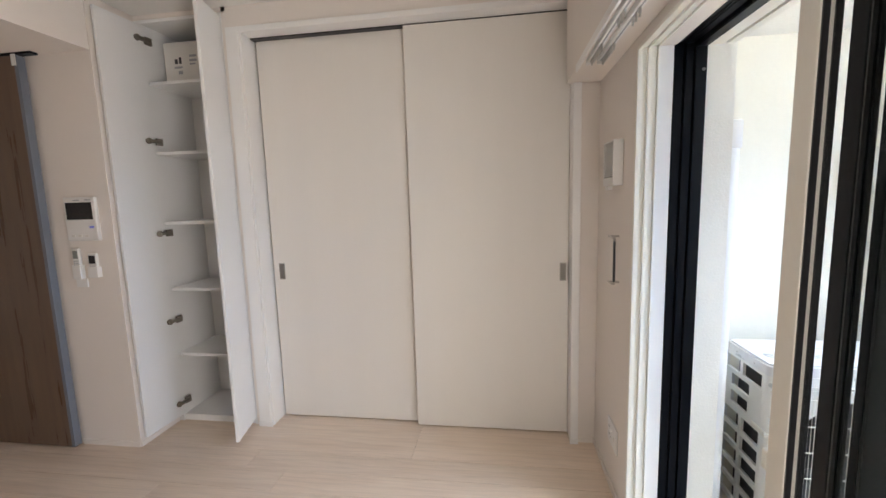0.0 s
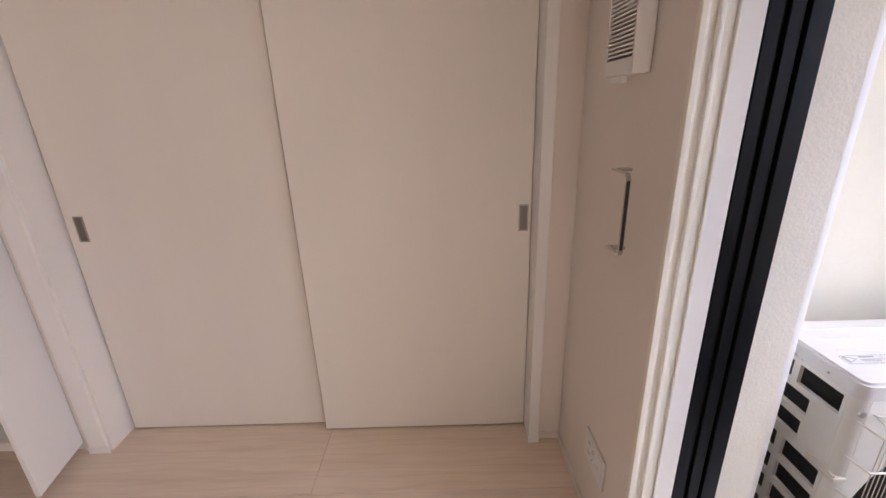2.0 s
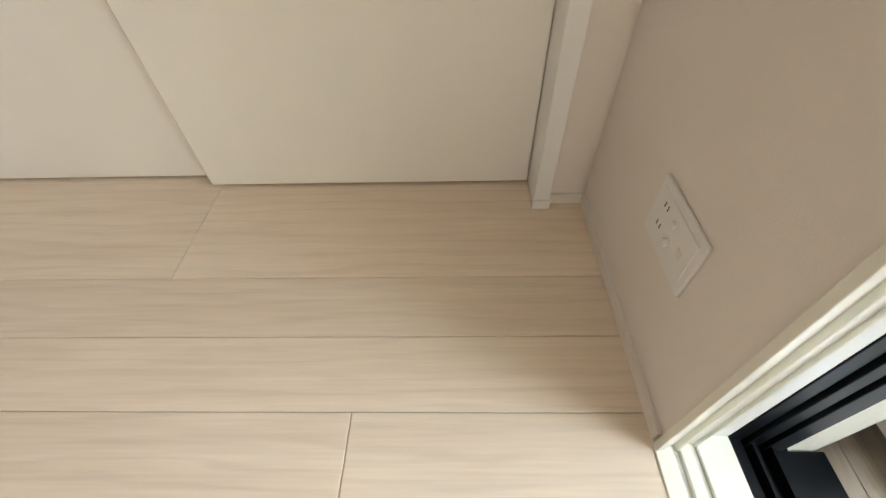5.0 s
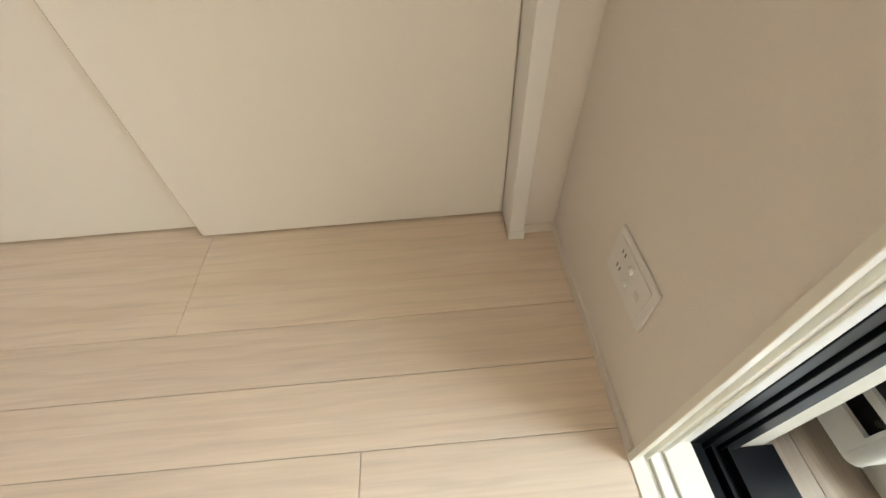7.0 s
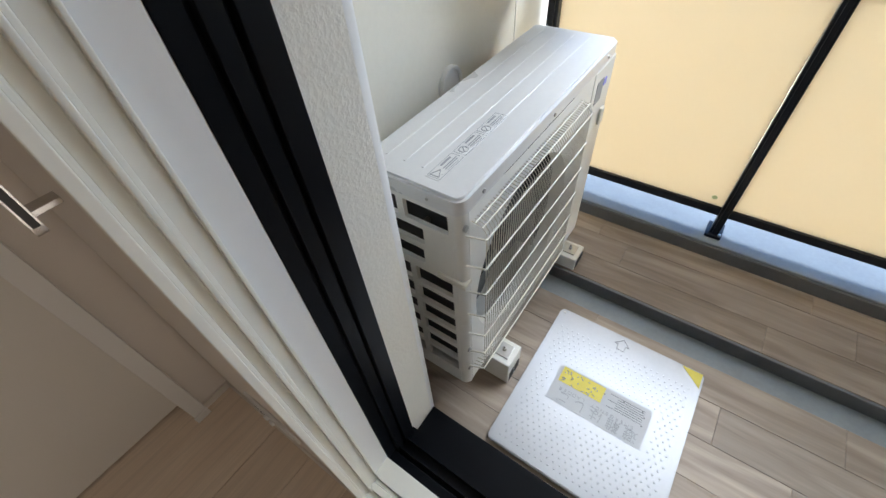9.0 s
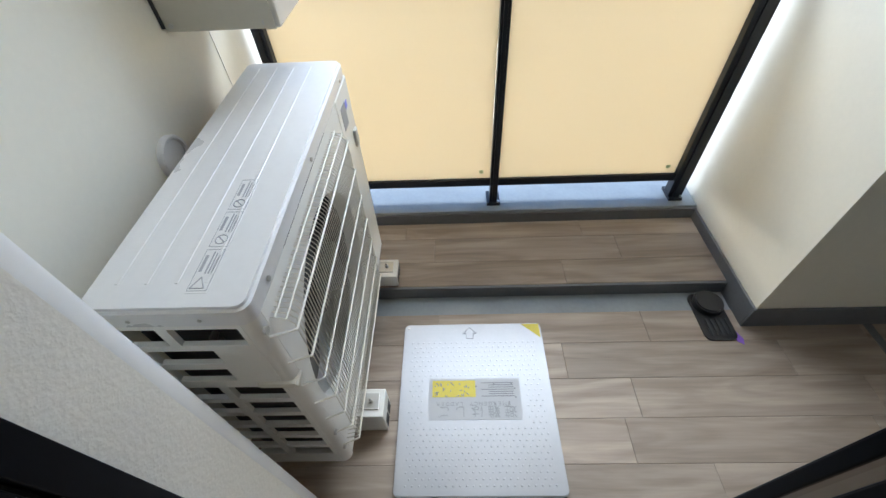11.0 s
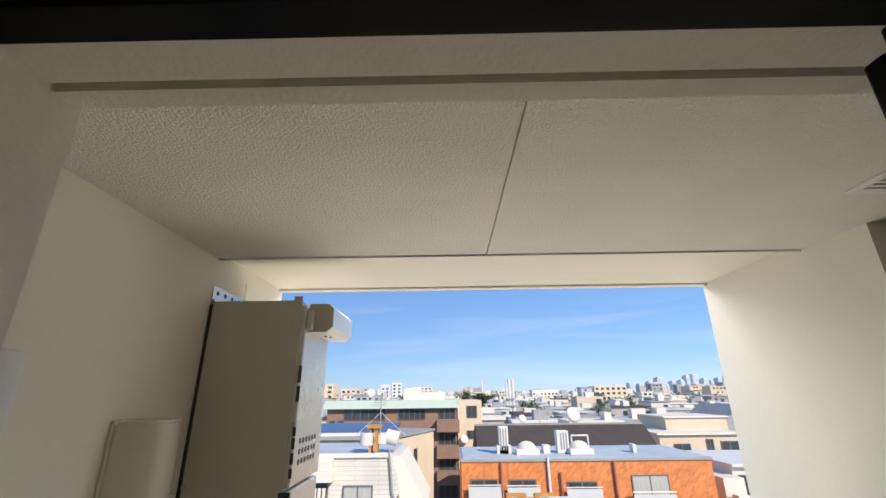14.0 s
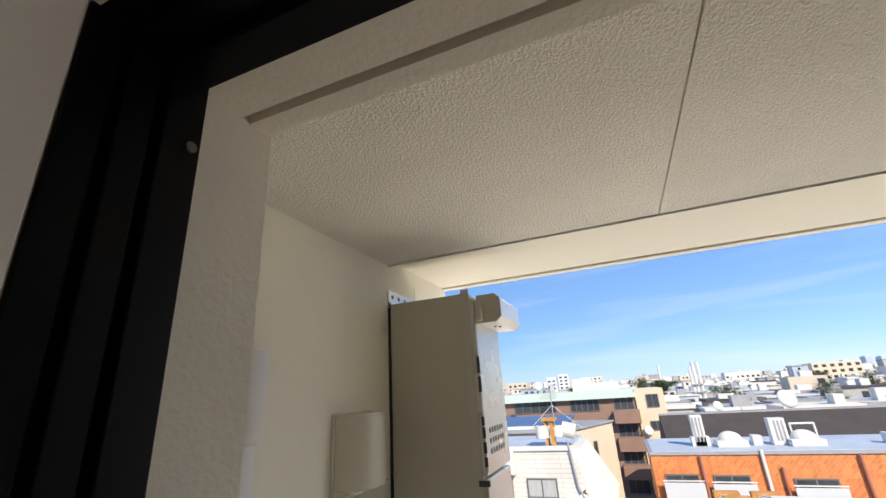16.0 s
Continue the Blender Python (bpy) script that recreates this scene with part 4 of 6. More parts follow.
part("fan", b, M["fan"], ac, "dark propeller fan behind the guard")
G0, G1, GY, GZ0, GZ1 = 0.548, 1.190, AY0 - 0.042, 0.005, 0.700
n = 52
b = bm_path(bmesh.new(), [(0, AY0 - 0.001, GZ1 + 0.01), (0, GY + 0.012, GZ1 + 0.004), (0, GY, GZ1 - 0.014), (0, GY, GZ0 + 0.02), (0, AY0 - 0.001, GZ0)], 0.0015, 4)
wire_mesh = mesh_from("guard_wire", b, M["wire"])
for k in range(n + 1):
    w = hang(new("guard_wire", wire_mesh), ac)
    w.location.x = G0 + (G1 - G0) * k / n
for k in range(7):
    z = GZ0 + 0.02 + (GZ1 - GZ0 - 0.045) * k / 6
    part("guard_bar", bm_path(bmesh.new(), [(G0 - 0.03, AY0 - 0.001, z + 0.012), (G0 - 0.006, GY - 0.003, z), (G1 + 0.006, GY - 0.003, z), (G1 + 0.03, AY0 - 0.001, z + 0.012)], 0.0028, 6), M["wire"], ac)
for y, z in ((GY + 0.010, GZ1 + 0.005), (AY0 - 0.012, GZ1 + 0.012)):
    part("guard_bar", bm_path(bmesh.new(), [(G0 - 0.002, y, z), (G1 + 0.002, y, z)], 0.0022, 6), M["wire"], ac)
for z in (GZ1 + 0.012, 0.15, GZ0 + 0.02):
    part("guard_clip", cyls(((G0 - 0.03, AY0 - 0.006, z), (G0 - 0.03, AY0, z), 0.009)), M["steel"], ac)
for x, y, z in ((0.60, AY0 - 0.002, AZ1 - 0.03), (0.98, AY0 - 0.002, AZ1 - 0.03), (1.40, AY0 - 0.002, AZ1 - 0.03)):
    part("screw", cyls(((x, y - 0.003, z), (x, y + 0.001, z), 0.006), seg=8), M["steel"], ac)
for y in (-0.60, -0.47):
    part("screw", cyls(((AX0 - 0.002, y, AZ1 - 0.03), (AX0 + 0.001, y, AZ1 - 0.03), 0.004), seg=8), M["steel"], ac)
# warning strip on the lid: bars of unreadable writing, a triangle and two ban signs
ws = part("warning_strip", boxes((0.545, 0.87, -0.612, -0.572, AZ1 + 0.0003, AZ1 + 0.0012)), M["ac_top"], ac, "strip of small black warning signs")
b = bmesh.new()
for k in range(3):
    x = 0.55 + 0.107 * k
    for a0, a1, b0, b1 in ((x, x + 0.10, -0.6105, -0.6095), (x, x + 0.10, -0.5745, -0.5735), (x, x + 0.001, -0.61, -0.574), (x + 0.099, x + 0.10, -0.61, -0.574),
                           (x + 0.045, x + 0.085, -0.584, -0.578), (x + 0.04, x + 0.094, -0.594, -0.591), (x + 0.04, x + 0.09, -0.600, -0.597), (x + 0.04, x + 0.085, -0.606, -0.603)):
        bm_box(b, a0, a1, b0, b1, AZ1 + 0.001, AZ1 + 0.0018)
    if k:
        for q in range(16):
            t0, t1 = 2 * math.pi * q / 16, 2 * math.pi * (q + 1) / 16
            bm_cyl(b, (x + 0.02 + 0.012 * math.cos(t0), -0.592 + 0.012 * math.sin(t0), AZ1 + 0.0013), (x + 0.02 + 0.012 * math.cos(t1), -0.592 + 0.012 * math.sin(t1), AZ1 + 0.0013), 0.0014, seg=4)
        bm_cyl(b, (x + 0.012, -0.600, AZ1 + 0.0013), (x + 0.028, -0.584, AZ1 + 0.0013), 0.0014, seg=4)
    else:
        tri = [(x + 0.006, -0.603), (x + 0.006, -0.577), (x + 0.032, -0.590)]
        for q in range(3):
            bm_cyl(b, (*tri[q], AZ1 + 0.0013), (*tri[(q + 1) % 3], AZ1 + 0.0013), 0.0013, seg=4)
part("printing", b, M["ink_grey"], ws)
# mounting blocks
for x0, zb in ((0.652, FL), (1.285, FAR)):
    blk = thing("mounting_block", (x0 + 0.05, -0.6, zb), "cream plastic mounting block under the outdoor unit", "block", "blocks under the outdoor unit")
    zt = AZ0 - 0.001
    part("block", boxes((x0, x0 + 0.105, -0.785, -0.36, zb + 0.004, zt, 0.004)), M["ac_white"], blk)
    hb = min(0.06, (zt - zb) * 0.6)
    for yy in range(2):
        part("end_hole", boxes((x0 + 0.012 + yy * 0.045, x0 + 0.048 + yy * 0.045, -0.7862, -0.7848, zb + 0.012, zb + 0.012 + hb)), M["fin"], blk)
    part("steel_plate", boxes((x0 + 0.025, x0 + 0.085, -0.765, -0.70, zt, zt + 0.006, 0.001)), M["steel"], blk)
    part("bolt", cyls(((x0 + 0.055, -0.735, zt + 0.006), (x0 + 0.055, -0.735, zt + 0.02), 0.009), ((x0 + 0.055, -0.735, zt + 0.02), (x0 + 0.055, -0.735, zt + 0.032), 0.005), seg=6), M["steel"], blk)
    part("rubber_foot", boxes((x0 + 0.005, x0 + 0.10, -0.775, -0.37, zb + 0.0005, zb + 0.004)), M["dark_plastic"], blk)

# pipe sleeve cover on the wall behind the unit
pc = thing("pipe_sleeve", (1.085, LW, 0.715), "round white pipe sleeve cap on the wall", "pipe cap")
part("flange", cyls(((1.085, LW - 0.010, 0.712), (1.085, LW - 0.0005, 0.712), 0.062), seg=28), M["plastic"], pc, smooth=True)
part("cap_rim", bm_path(bmesh.new(), [(1.085 + 0.056 * math.cos(radians(a)), LW - 0.013, 0.712 + 0.056 * math.sin(radians(a))) for a in range(0, 361, 15)], 0.007, 6), M["plastic"], pc, smooth=True)
part("screw", cyls(((1.085, LW - 0.0135, 0.762), (1.085, LW - 0.009, 0.762), 0.004), seg=8), M["steel"], pc)
# slim duct down the window reveal
du = thing("pipe_duct", (0.40, -0.58, FL), "slim white pipe duct running down the outer window corner", "duct")
part("cover", boxes((0.3605, 0.405, -0.606, -0.555, FL - 0.003, 1.69, 0.012)), M["trim_white"], du, smooth=True)
part("end_cap", boxes((0.3605, 0.410, -0.611, -0.549, 1.65, 1.764, 0.010)), M["trim_white"], du, smooth=True)

# ---------------------------------------------------------------- gas water heater
HX0, HX1, HY0, HY1, HZ0, HZ1 = 1.325, 1.60, -0.572, -0.272, 0.955, 2.022
he = thing("water_heater", (1.545, LW, HZ0), "beige wall-hung gas water heater with a silver exhaust hood", "water heater")
part("case", boxes((HX0, HX1, HY0, HY1, HZ0, HZ1, 0.004)), M["heater"], he)
part("front_cover", boxes((HX0 - 0.004, HX1 + 0.004, HY0 - 0.026, HY0 - 0.0005, 1.456, HZ1 - 0.02, 0.008)), M["heater_front"], he, "upper silver front cover")
part("lower_cover", boxes((HX0 - 0.002, HX1 + 0.004, HY0 - 0.022, HY0 - 0.0005, HZ0 + 0.002, 1.446, 0.006)), M["heater_front"], he)
part("side_flange", boxes((HX0 - 0.006, HX0 - 0.0005, HY0 - 0.008, HY0 + 0.02, HZ0, HZ1 + 0.012, 0.001)), M["heater"], he)
for z0, z1 in ((1.754, 1.806), (1.696, 1.743), (1.597, 1.623), (1.561, 1.592), (1.519, 1.55), (1.482, 1.508)):
    part("slot", boxes((HX0 - 0.0055, HX0 - 0.0035, HY0 - 0.028, HY0 - 0.018, z0, z1)), M["ink"], he)
b = bmesh.new()
for r in range(3):
    for c in range(6):
        bm_cyl(b, (HX0 + 0.05 + 0.03 * c, HY0 - 0.0272, 1.519 + 0.03 * r), (HX0 + 0.05 + 0.03 * c, HY0 - 0.0255, 1.519 + 0.03 * r), 0.009, seg=10)
part("air_holes", b, M["ink"], he, "rows of round air holes")
hood = part("hood", bm_prism(bmesh.new(), [(HY0 - 0.0265, 2.013), (HY0 - 0.092, 2.013), (HY0 - 0.110, 1.995), (HY0 - 0.110, 1.933), (HY0 - 0.090, 1.916), (HY0 - 0.0265, 1.916)], 0, HX0 + 0.0245, HX1 + 0.03), M["hood_metal"], he, "silver exhaust hood")
# same metal as the hood; the beige puts its shade into the colour
part("hood_side_shade", bm_prism(bmesh.new(), [(HY0 - 0.0265, 2.012), (HY0 - 0.0915, 2.012), (HY0 - 0.109, 1.994), (HY0 - 0.109, 1.934), (HY0 - 0.0895, 1.917), (HY0 - 0.0265, 1.917)], 0, HX0 + 0.022, HX0 + 0.0244), M["heater"], hood, "beige skin painting the hood's shaded side")
for k in range(2):
    part("screw", cyls(((HX0 + 0.12 + 0.02 * k, HY0 - 0.06 - 0.012 * k, 1.912), (HX0 + 0.12 + 0.02 * k, HY0 - 0.06 - 0.012 * k, 1.916), 0.004), seg=8), M["ink"], hood)
part("latch", boxes((HX0 - 0.012, HX0 - 0.001, HY0 - 0.03, HY0 + 0.004, 1.43, 1.446, 0.001)), M["ink"], he)
part("latch", boxes((HX0 - 0.016, HX0 + 0.01, HY0 - 0.05, HY0 - 0.03, 1.921, 1.983, 0.003)), M["heater"], he)
part("wall_bracket", boxes((HX0 + 0.0, HX0 + 0.30, LW - 0.004, LW - 0.0005, HZ1, HZ1 + 0.055), (HX0, HX0 + 0.30, LW - 0.014, LW - 0.004, HZ1, HZ1 + 0.008)), M["steel"], he, "perforated steel wall bracket")
for k in range(5):
    part("bracket_hole", cyls(((HX0 + 0.03 + 0.05 * k, LW - 0.0052, HZ1 + 0.034), (HX0 + 0.03 + 0.05 * k, LW - 0.0038, HZ1 + 0.034), 0.008), seg=8), M["ink"], he)
part("backing", boxes((HX0 - 0.001, HX1, HY1, LW - 0.0005, HZ0 + 0.01, HZ1 - 0.01)), M["fin"], he)
for y in (HY0 + 0.02, HY1 - 0.02):
    part("screw", cyls(((HX0 - 0.004, y, HZ0 + 0.018), (HX0 + 0.001, y, HZ0 + 0.018), 0.007), seg=8), M["steel"], he)
part("screw", cyls(((HX0 - 0.005, HY1 - 0.008, 1.461), (HX0 + 0.001, HY1 - 0.008, 1.461), 0.007), seg=8), M["steel"], he)

# vent hood on the left wall
vc = thing("vent_hood", (1.1, LW, 1.549), "glossy cream curved vent hood on the wall", "vent hood")
cross = [(1.012, LW - 0.0005), (1.02, LW - 0.05), (1.05, LW - 0.085), (1.09, LW - 0.098), (1.135, LW - 0.092), (1.17, LW - 0.07), (1.192, LW - 0.03), (1.196, LW - 0.0005)]
b = bmesh.new()
bm_prism(b, cross, 2, 1.471, 1.659)
bmesh.ops.bevel(b, geom=[e for e in b.edges if all(abs(v.co.z - 1.659) < 1e-4 for v in e.verts) and any(v.co.y < LW - 0.01 for v in e.verts)], offset=0.008, segments=2, affect="EDGES")
part("hood", b, M["cap"], vc, smooth=True)
part("base_plate", boxes((1.004, 1.204, LW - 0.008, LW - 0.0005, 1.45, 1.663, 0.002)), M["cap"], vc)
part("lower_lip", boxes((1.006, 1.03, LW - 0.03, LW - 0.008, 1.447, 1.472, 0.003), (1.006, 1.19, LW - 0.075, LW - 0.06, 1.464, 1.472, 0.002)), M["cap"], vc)

# ---------------------------------------------------------------- escape hatch
HTX0, HTX1, HTY0, HTY1, HTZ = 0.424, 1.104, -1.424, -0.822, -0.229
ha = thing("escape_hatch", (0.76, -1.12, FL), "silver metal escape ladder hatch with raised dots in the balcony floor", "hatch")
part("rim", boxes((HTX0 + 0.006, HTX1 - 0.006, HTY0 + 0.006, HTY1 - 0.006, FL + 0.0005, HTZ - 0.006)), M["dark_plastic"], ha)
b = bm_prism(bmesh.new(), rounded_rect(HTX0, HTX1, HTY0, HTY1, 0.022), 2, HTZ - 0.012, HTZ)
bmesh.ops.bevel(b, geom=[e for e in b.edges if all(abs(v.co.z - HTZ) < 1e-5 for v in e.verts)], offset=0.004, segments=2, affect="EDGES")
lid = part("lid", b, M["plate_metal"], ha, "brushed silver chequered lid", smooth=True)
b = bmesh.new()
nx, ny = 27, 23
for i in range(nx):
    for j in range(ny):
        x, y = HTX0 + 0.035 + i * 0.0212, HTY0 + 0.04 + j * 0.0237 + (0.0118 if i % 2 else 0)
        if y > HTY1 - 0.035 or (x > 0.665 and x < 0.86 and y > -1.32 and y < -0.92):
            continue
        bm_cyl(b, (x, y, HTZ - 0.0003), (x, y, HTZ + 0.0014), 0.0042, 0.0018, seg=6)
tagged(part("raised_dots", b, M["plate_metal"], lid, "rows of raised dots"), kind="stuff")
lbl = part("label_sheet", boxes((0.682, 0.846, -1.300, -0.936, HTZ + 0.0004, HTZ + 0.0012)), M["paper"], lid, "pale printed label sheet")
part("yellow_field", boxes((0.770, 0.838, -1.123, -0.951, HTZ + 0.0012, HTZ + 0.0018)), M["yellow"], lbl, "yellow picture field")
b = bmesh.new()
rnd = random.Random(5)
for k in range(26):
    x, y = rnd.uniform(0.772, 0.828), rnd.uniform(-1.105, -0.965)
    a = rnd.uniform(0, 3.1)
    l = rnd.uniform(0.006, 0.014)
    bm_cyl(b, (x, y, HTZ + 0.0019), (x + l * math.cos(a), y + l * math.sin(a), HTZ + 0.0019), 0.0018, seg=4)
part("pictogram_marks", b, M["ink_grey"], lbl)
b = bmesh.new()
for k in range(7):
    bm_box(b, 0.772 + 0.009 * k, 0.7745 + 0.009 * k, -1.275, -1.145 - (0.03 if k % 3 else 0), HTZ + 0.0012, HTZ + 0.0018)
for x, y in ((0.81, -1.128), (0.82, -1.20), (0.765, -1.282), (0.80, -1.282), (0.82, -1.27)):
    bm_box(b, x, x + 0.006, y, y + 0.006, HTZ + 0.0012, HTZ + 0.002)
part("small_print", b, M["pictogram"], lbl)
turn_text = Matrix.Rotation(radians(90), 4, "Z")
for i, ch in enumerate("避難はしご"):
    words("letter", ch, 0.050, Matrix.Translation((0.716, -1.255 + 0.064 * i, HTZ + 0.0018)) @ turn_text, M["ink_grey"], lbl)
for i, ch in enumerate("EMERGENCY LADDER"):
    if ch != " ":
        words("letter", ch, 0.021, Matrix.Translation((0.744, -1.252 + 0.0185 * i, HTZ + 0.0018)) @ turn_text, M["ink_grey"], lbl)
part("corner_mark", bm_prism(bmesh.new(), [(HTX1 - 0.006, HTY0 + 0.008), (HTX1 - 0.075, HTY0 + 0.008), (HTX1 - 0.006, HTY0 + 0.085)], 2, HTZ + 0.0004, HTZ + 0.0012), M["yellow"], lid, "yellow corner sticker")
ar = bmesh.new()
ap = [(1.03, -1.125), (1.055, -1.125), (1.055, -1.14), (1.085, -1.11), (1.055, -1.08), (1.055, -1.095), (1.03, -1.095)]
for p, q in zip(ap, ap[1:] + ap[:1]):
    bm_cyl(ar, (*p, HTZ + 0.0006), (*q, HTZ + 0.0006), 0.0016, seg=4)
part("arrow", ar, M["ink_grey"], lid)
part("hinge_screw", cyls(((HTX1 - 0.02, HTY1 - 0.02, HTZ), (HTX1 - 0.02, HTY1 - 0.02, HTZ + 0.003), 0.006), seg=8), M["steel"], lid)

# floor drain beside the pillar
dr = thing("floor_drain", (1.12, -2.2, FL), "black floor drain with a round cover in the gutter corner", "drain")
part("plate", bm_prism(bmesh.new(), rounded_rect(1.01, 1.25, -2.262, -2.125, 0.03), 2, FL + 0.0005, FL + 0.008), M["dark_plastic"], dr)
part("cover", cyls(((1.19, -2.195, FL + 0.006), (1.19, -2.195, FL + 0.035), 0.062), ((1.19, -2.195, FL + 0.035), (1.19, -2.195, FL + 0.04), 0.055), seg=28), M["dark_plastic"], dr, smooth=True)
for k in range(5):
    part("grate_bar", boxes((1.03, 1.115, -2.245 + 0.021 * k, -2.237 + 0.021 * k, FL + 0.008, FL + 0.016, 0.001)), M["fin"], dr)
structure("drain_apron", boxes((0.985, 1.17, -2.285, -2.115, FL - 0.011, FL - 0.0035)), M["gutter"], "grey sealed apron round the drain", "trim")
tape = solid("tape_scrap", bm_prism(bmesh.new(), [(0.99, -2.275), (1.02, -2.283), (1.06, -2.265), (1.045, -2.24), (1.01, -2.25)], 2, FL - 0.0025, FL + 0.001), M["purple"], "scrap of purple tape beside the drain", "tape")

# ---------------------------------------------------------------- the town beyond the railing
C = {
    "white": mat("render_white", (0.67, 0.64, 0.58), 0.7, var=0.06, scale=0.8, fine=6, stretch=(1, 1, 1)),
    "cream": mat("render_cream", (0.66, 0.56, 0.42), 0.75, var=0.07, scale=0.6, fine=8),
    "beige": mat("render_beige", (0.58, 0.50, 0.40), 0.75, var=0.08, scale=0.6, fine=8),
    "brown": mat("tile_brown", (0.27, 0.165, 0.125), 0.6, var=0.15, scale=1.5, fine=20),
    "mint": mat("roof_mint", (0.42, 0.52, 0.46), 0.5, var=0.08),
    "roof_pale": mat("roof_pale", (0.40, 0.46, 0.53), 0.6, var=0.2, scale=0.5, fine=5),
    "roof_grey": mat("roof_grey", (0.30, 0.31, 0.33), 0.65, var=0.2, scale=0.7, fine=6),
    "roof_dark": mat("roof_dark", (0.055, 0.045, 0.042), 0.6, var=0.25, scale=1.2, fine=12),
    "solar": mat("solar", (0.035, 0.055, 0.14), 0.15, var=0.15, scale=2),
    "glass_far": mat("glass_far", (0.05, 0.06, 0.07), 0.12, var=0.4, scale=1.1, fine=4),
    "frame_grey": mat("frame_grey", (0.14, 0.14, 0.145), 0.4, var=0.1),
    "curtain": mat("curtain", (0.40, 0.41, 0.40), 0.8, var=0.2, scale=6, stretch=(1, 4, 0.3)),
    "metal_white": mat("metal_white", (0.64, 0.64, 0.62), 0.45, var=0.05),
    "balcony_grey": mat("balcony_grey", (0.52, 0.55, 0.58), 0.5, var=0.05),
    "rust": mat("rust", (0.50, 0.24, 0.07), 0.75, var=0.45, scale=2.5, fine=12),
    "pipe": mat("pipe", (0.42, 0.16, 0.10), 0.5, var=0.15),
    # distance haze is mixed into the next two pale blue-grey colours
    "tower_haze_blue": mat("tower_haze_blue", (0.44, 0.52, 0.63), 0.4, var=0.15, scale=0.02, fine=0.2),
    "tower_haze_grey": mat("tower_haze_grey", (0.60, 0.65, 0.72), 0.5, var=0.15, scale=0.02, fine=0.2),
    "concrete": mat("concrete", (0.42, 0.41, 0.39), 0.8, var=0.12, scale=0.5, fine=5),
    "leaf": mat("leaf", (0.05, 0.085, 0.03), 0.7, var=0.5, scale=0.8, fine=4, rand=0.6, island=True),
    "bark": mat("bark", (0.09, 0.065, 0.045), 0.9, var=0.2),
    "green_net": mat("green_net", (0.03, 0.25, 0.14), 0.7, var=0.1),
}


def tile_mat(name, a, b, mortar, sx, sz, angle=0.0, rough=0.6):
    """Small facing tiles on a wall that faces along x."""
    m = bpy.data.materials.new(name)
    m.use_nodes = True
    n, l = m.node_tree.nodes, m.node_tree.links
    g, sep, com, mp2 = n.new("ShaderNodeNewGeometry"), n.new("ShaderNodeSeparateXYZ"), n.new("ShaderNodeCombineXYZ"), n.new("ShaderNodeMapping")
    l.new(g.outputs["Position"], sep.inputs[0])
    l.new(sep.outputs["Y"], com.inputs["X"])
    l.new(sep.outputs["Z"], com.inputs["Y"])
    l.new(com.outputs[0], mp2.inputs["Vector"])
    mp2.inputs["Rotation"].default_value = (0, 0, angle)
    br = n.new("ShaderNodeTexBrick")
    br.inputs["Color1"].default_value, br.inputs["Color2"].default_value, br.inputs["Mortar"].default_value = (*a, 1), (*b, 1), (*mortar, 1)
    br.inputs["Scale"].default_value, br.inputs["Brick Width"].default_value, br.inputs["Row Height"].default_value = 1.0, sx, sz
    br.inputs["Mortar Size"].default_value, br.inputs["Bias"].default_value = min(sx, sz) * 0.06, 0.0
    l.new(mp2.outputs[0], br.inputs["Vector"])
    no = n.new("ShaderNodeTexNoise")
    no.inputs["Scale"].default_value, no.inputs["Detail"].default_value = 0.9, 6
    l.new(g.outputs["Position"], no.inputs["Vector"])
    mr = n.new("ShaderNodeMapRange")
    mr.inputs["To Min"].default_value, mr.inputs["To Max"].default_value = 0.78, 1.2
    l.new(no.outputs["Fac"], mr.inputs["Value"])
    mul = n.new("ShaderNodeMixRGB")
    mul.blend_type = "MULTIPLY"
    mul.inputs["Fac"].default_value = 1
    l.new(br.outputs["Color"], mul.inputs["Color1"])
    l.new(mr.outputs["Result"], mul.inputs["Color2"])
    l.new(mul.outputs["Color"], n["Principled BSDF"].inputs["Base Color"])
    n["Principled BSDF"].inputs["Roughness"].default_value = rough
    return m


C["brick"] = tile_mat("orange_tile", (0.70, 0.235, 0.07), (0.52, 0.155, 0.05), (0.60, 0.25, 0.10), 0.26, 0.13, radians(45))
C["siding"] = tile_mat("white_tile", (0.66, 0.62, 0.545), (0.61, 0.57, 0.50), (0.42, 0.39, 0.34), 3.4, 0.16)
C["siding_fine"] = tile_mat("white_siding", (0.67, 0.645, 0.59), (0.63, 0.605, 0.55), (0.45, 0.43, 0.39), 2.2, 0.19)

GZ = -14.0
structure("ground", boxes((2.2, 4600, -4600, 4600, GZ - 1, GZ)), C["concrete"], "grey town ground between the houses", "ground")


def house(name, label, at):
    return thing(name, (*at, GZ), label, "building")


def ring(x0, x1, y0, y1, z0, z1, w):
    """One closed rectangular frame in a wall that faces along x."""
    bm = bmesh.new()
    loops = []
    for x in (x0, x1):
        for e in (0.0, w):
            loops.append([bm.verts.new((x, y, z)) for y, z in ((y0 + e, z0 + e), (y1 - e, z0 + e), (y1 - e, z1 - e), (y0 + e, z1 - e))])
    for a, b in ((0, 1), (1, 3), (3, 2), (2, 0)):
        for k in range(4):
            bm.faces.new((loops[a][k], loops[a][(k + 1) % 4], loops[b][(k + 1) % 4], loops[b][k]))
    bmesh.ops.recalc_face_normals(bm, faces=bm.faces)
    return bm


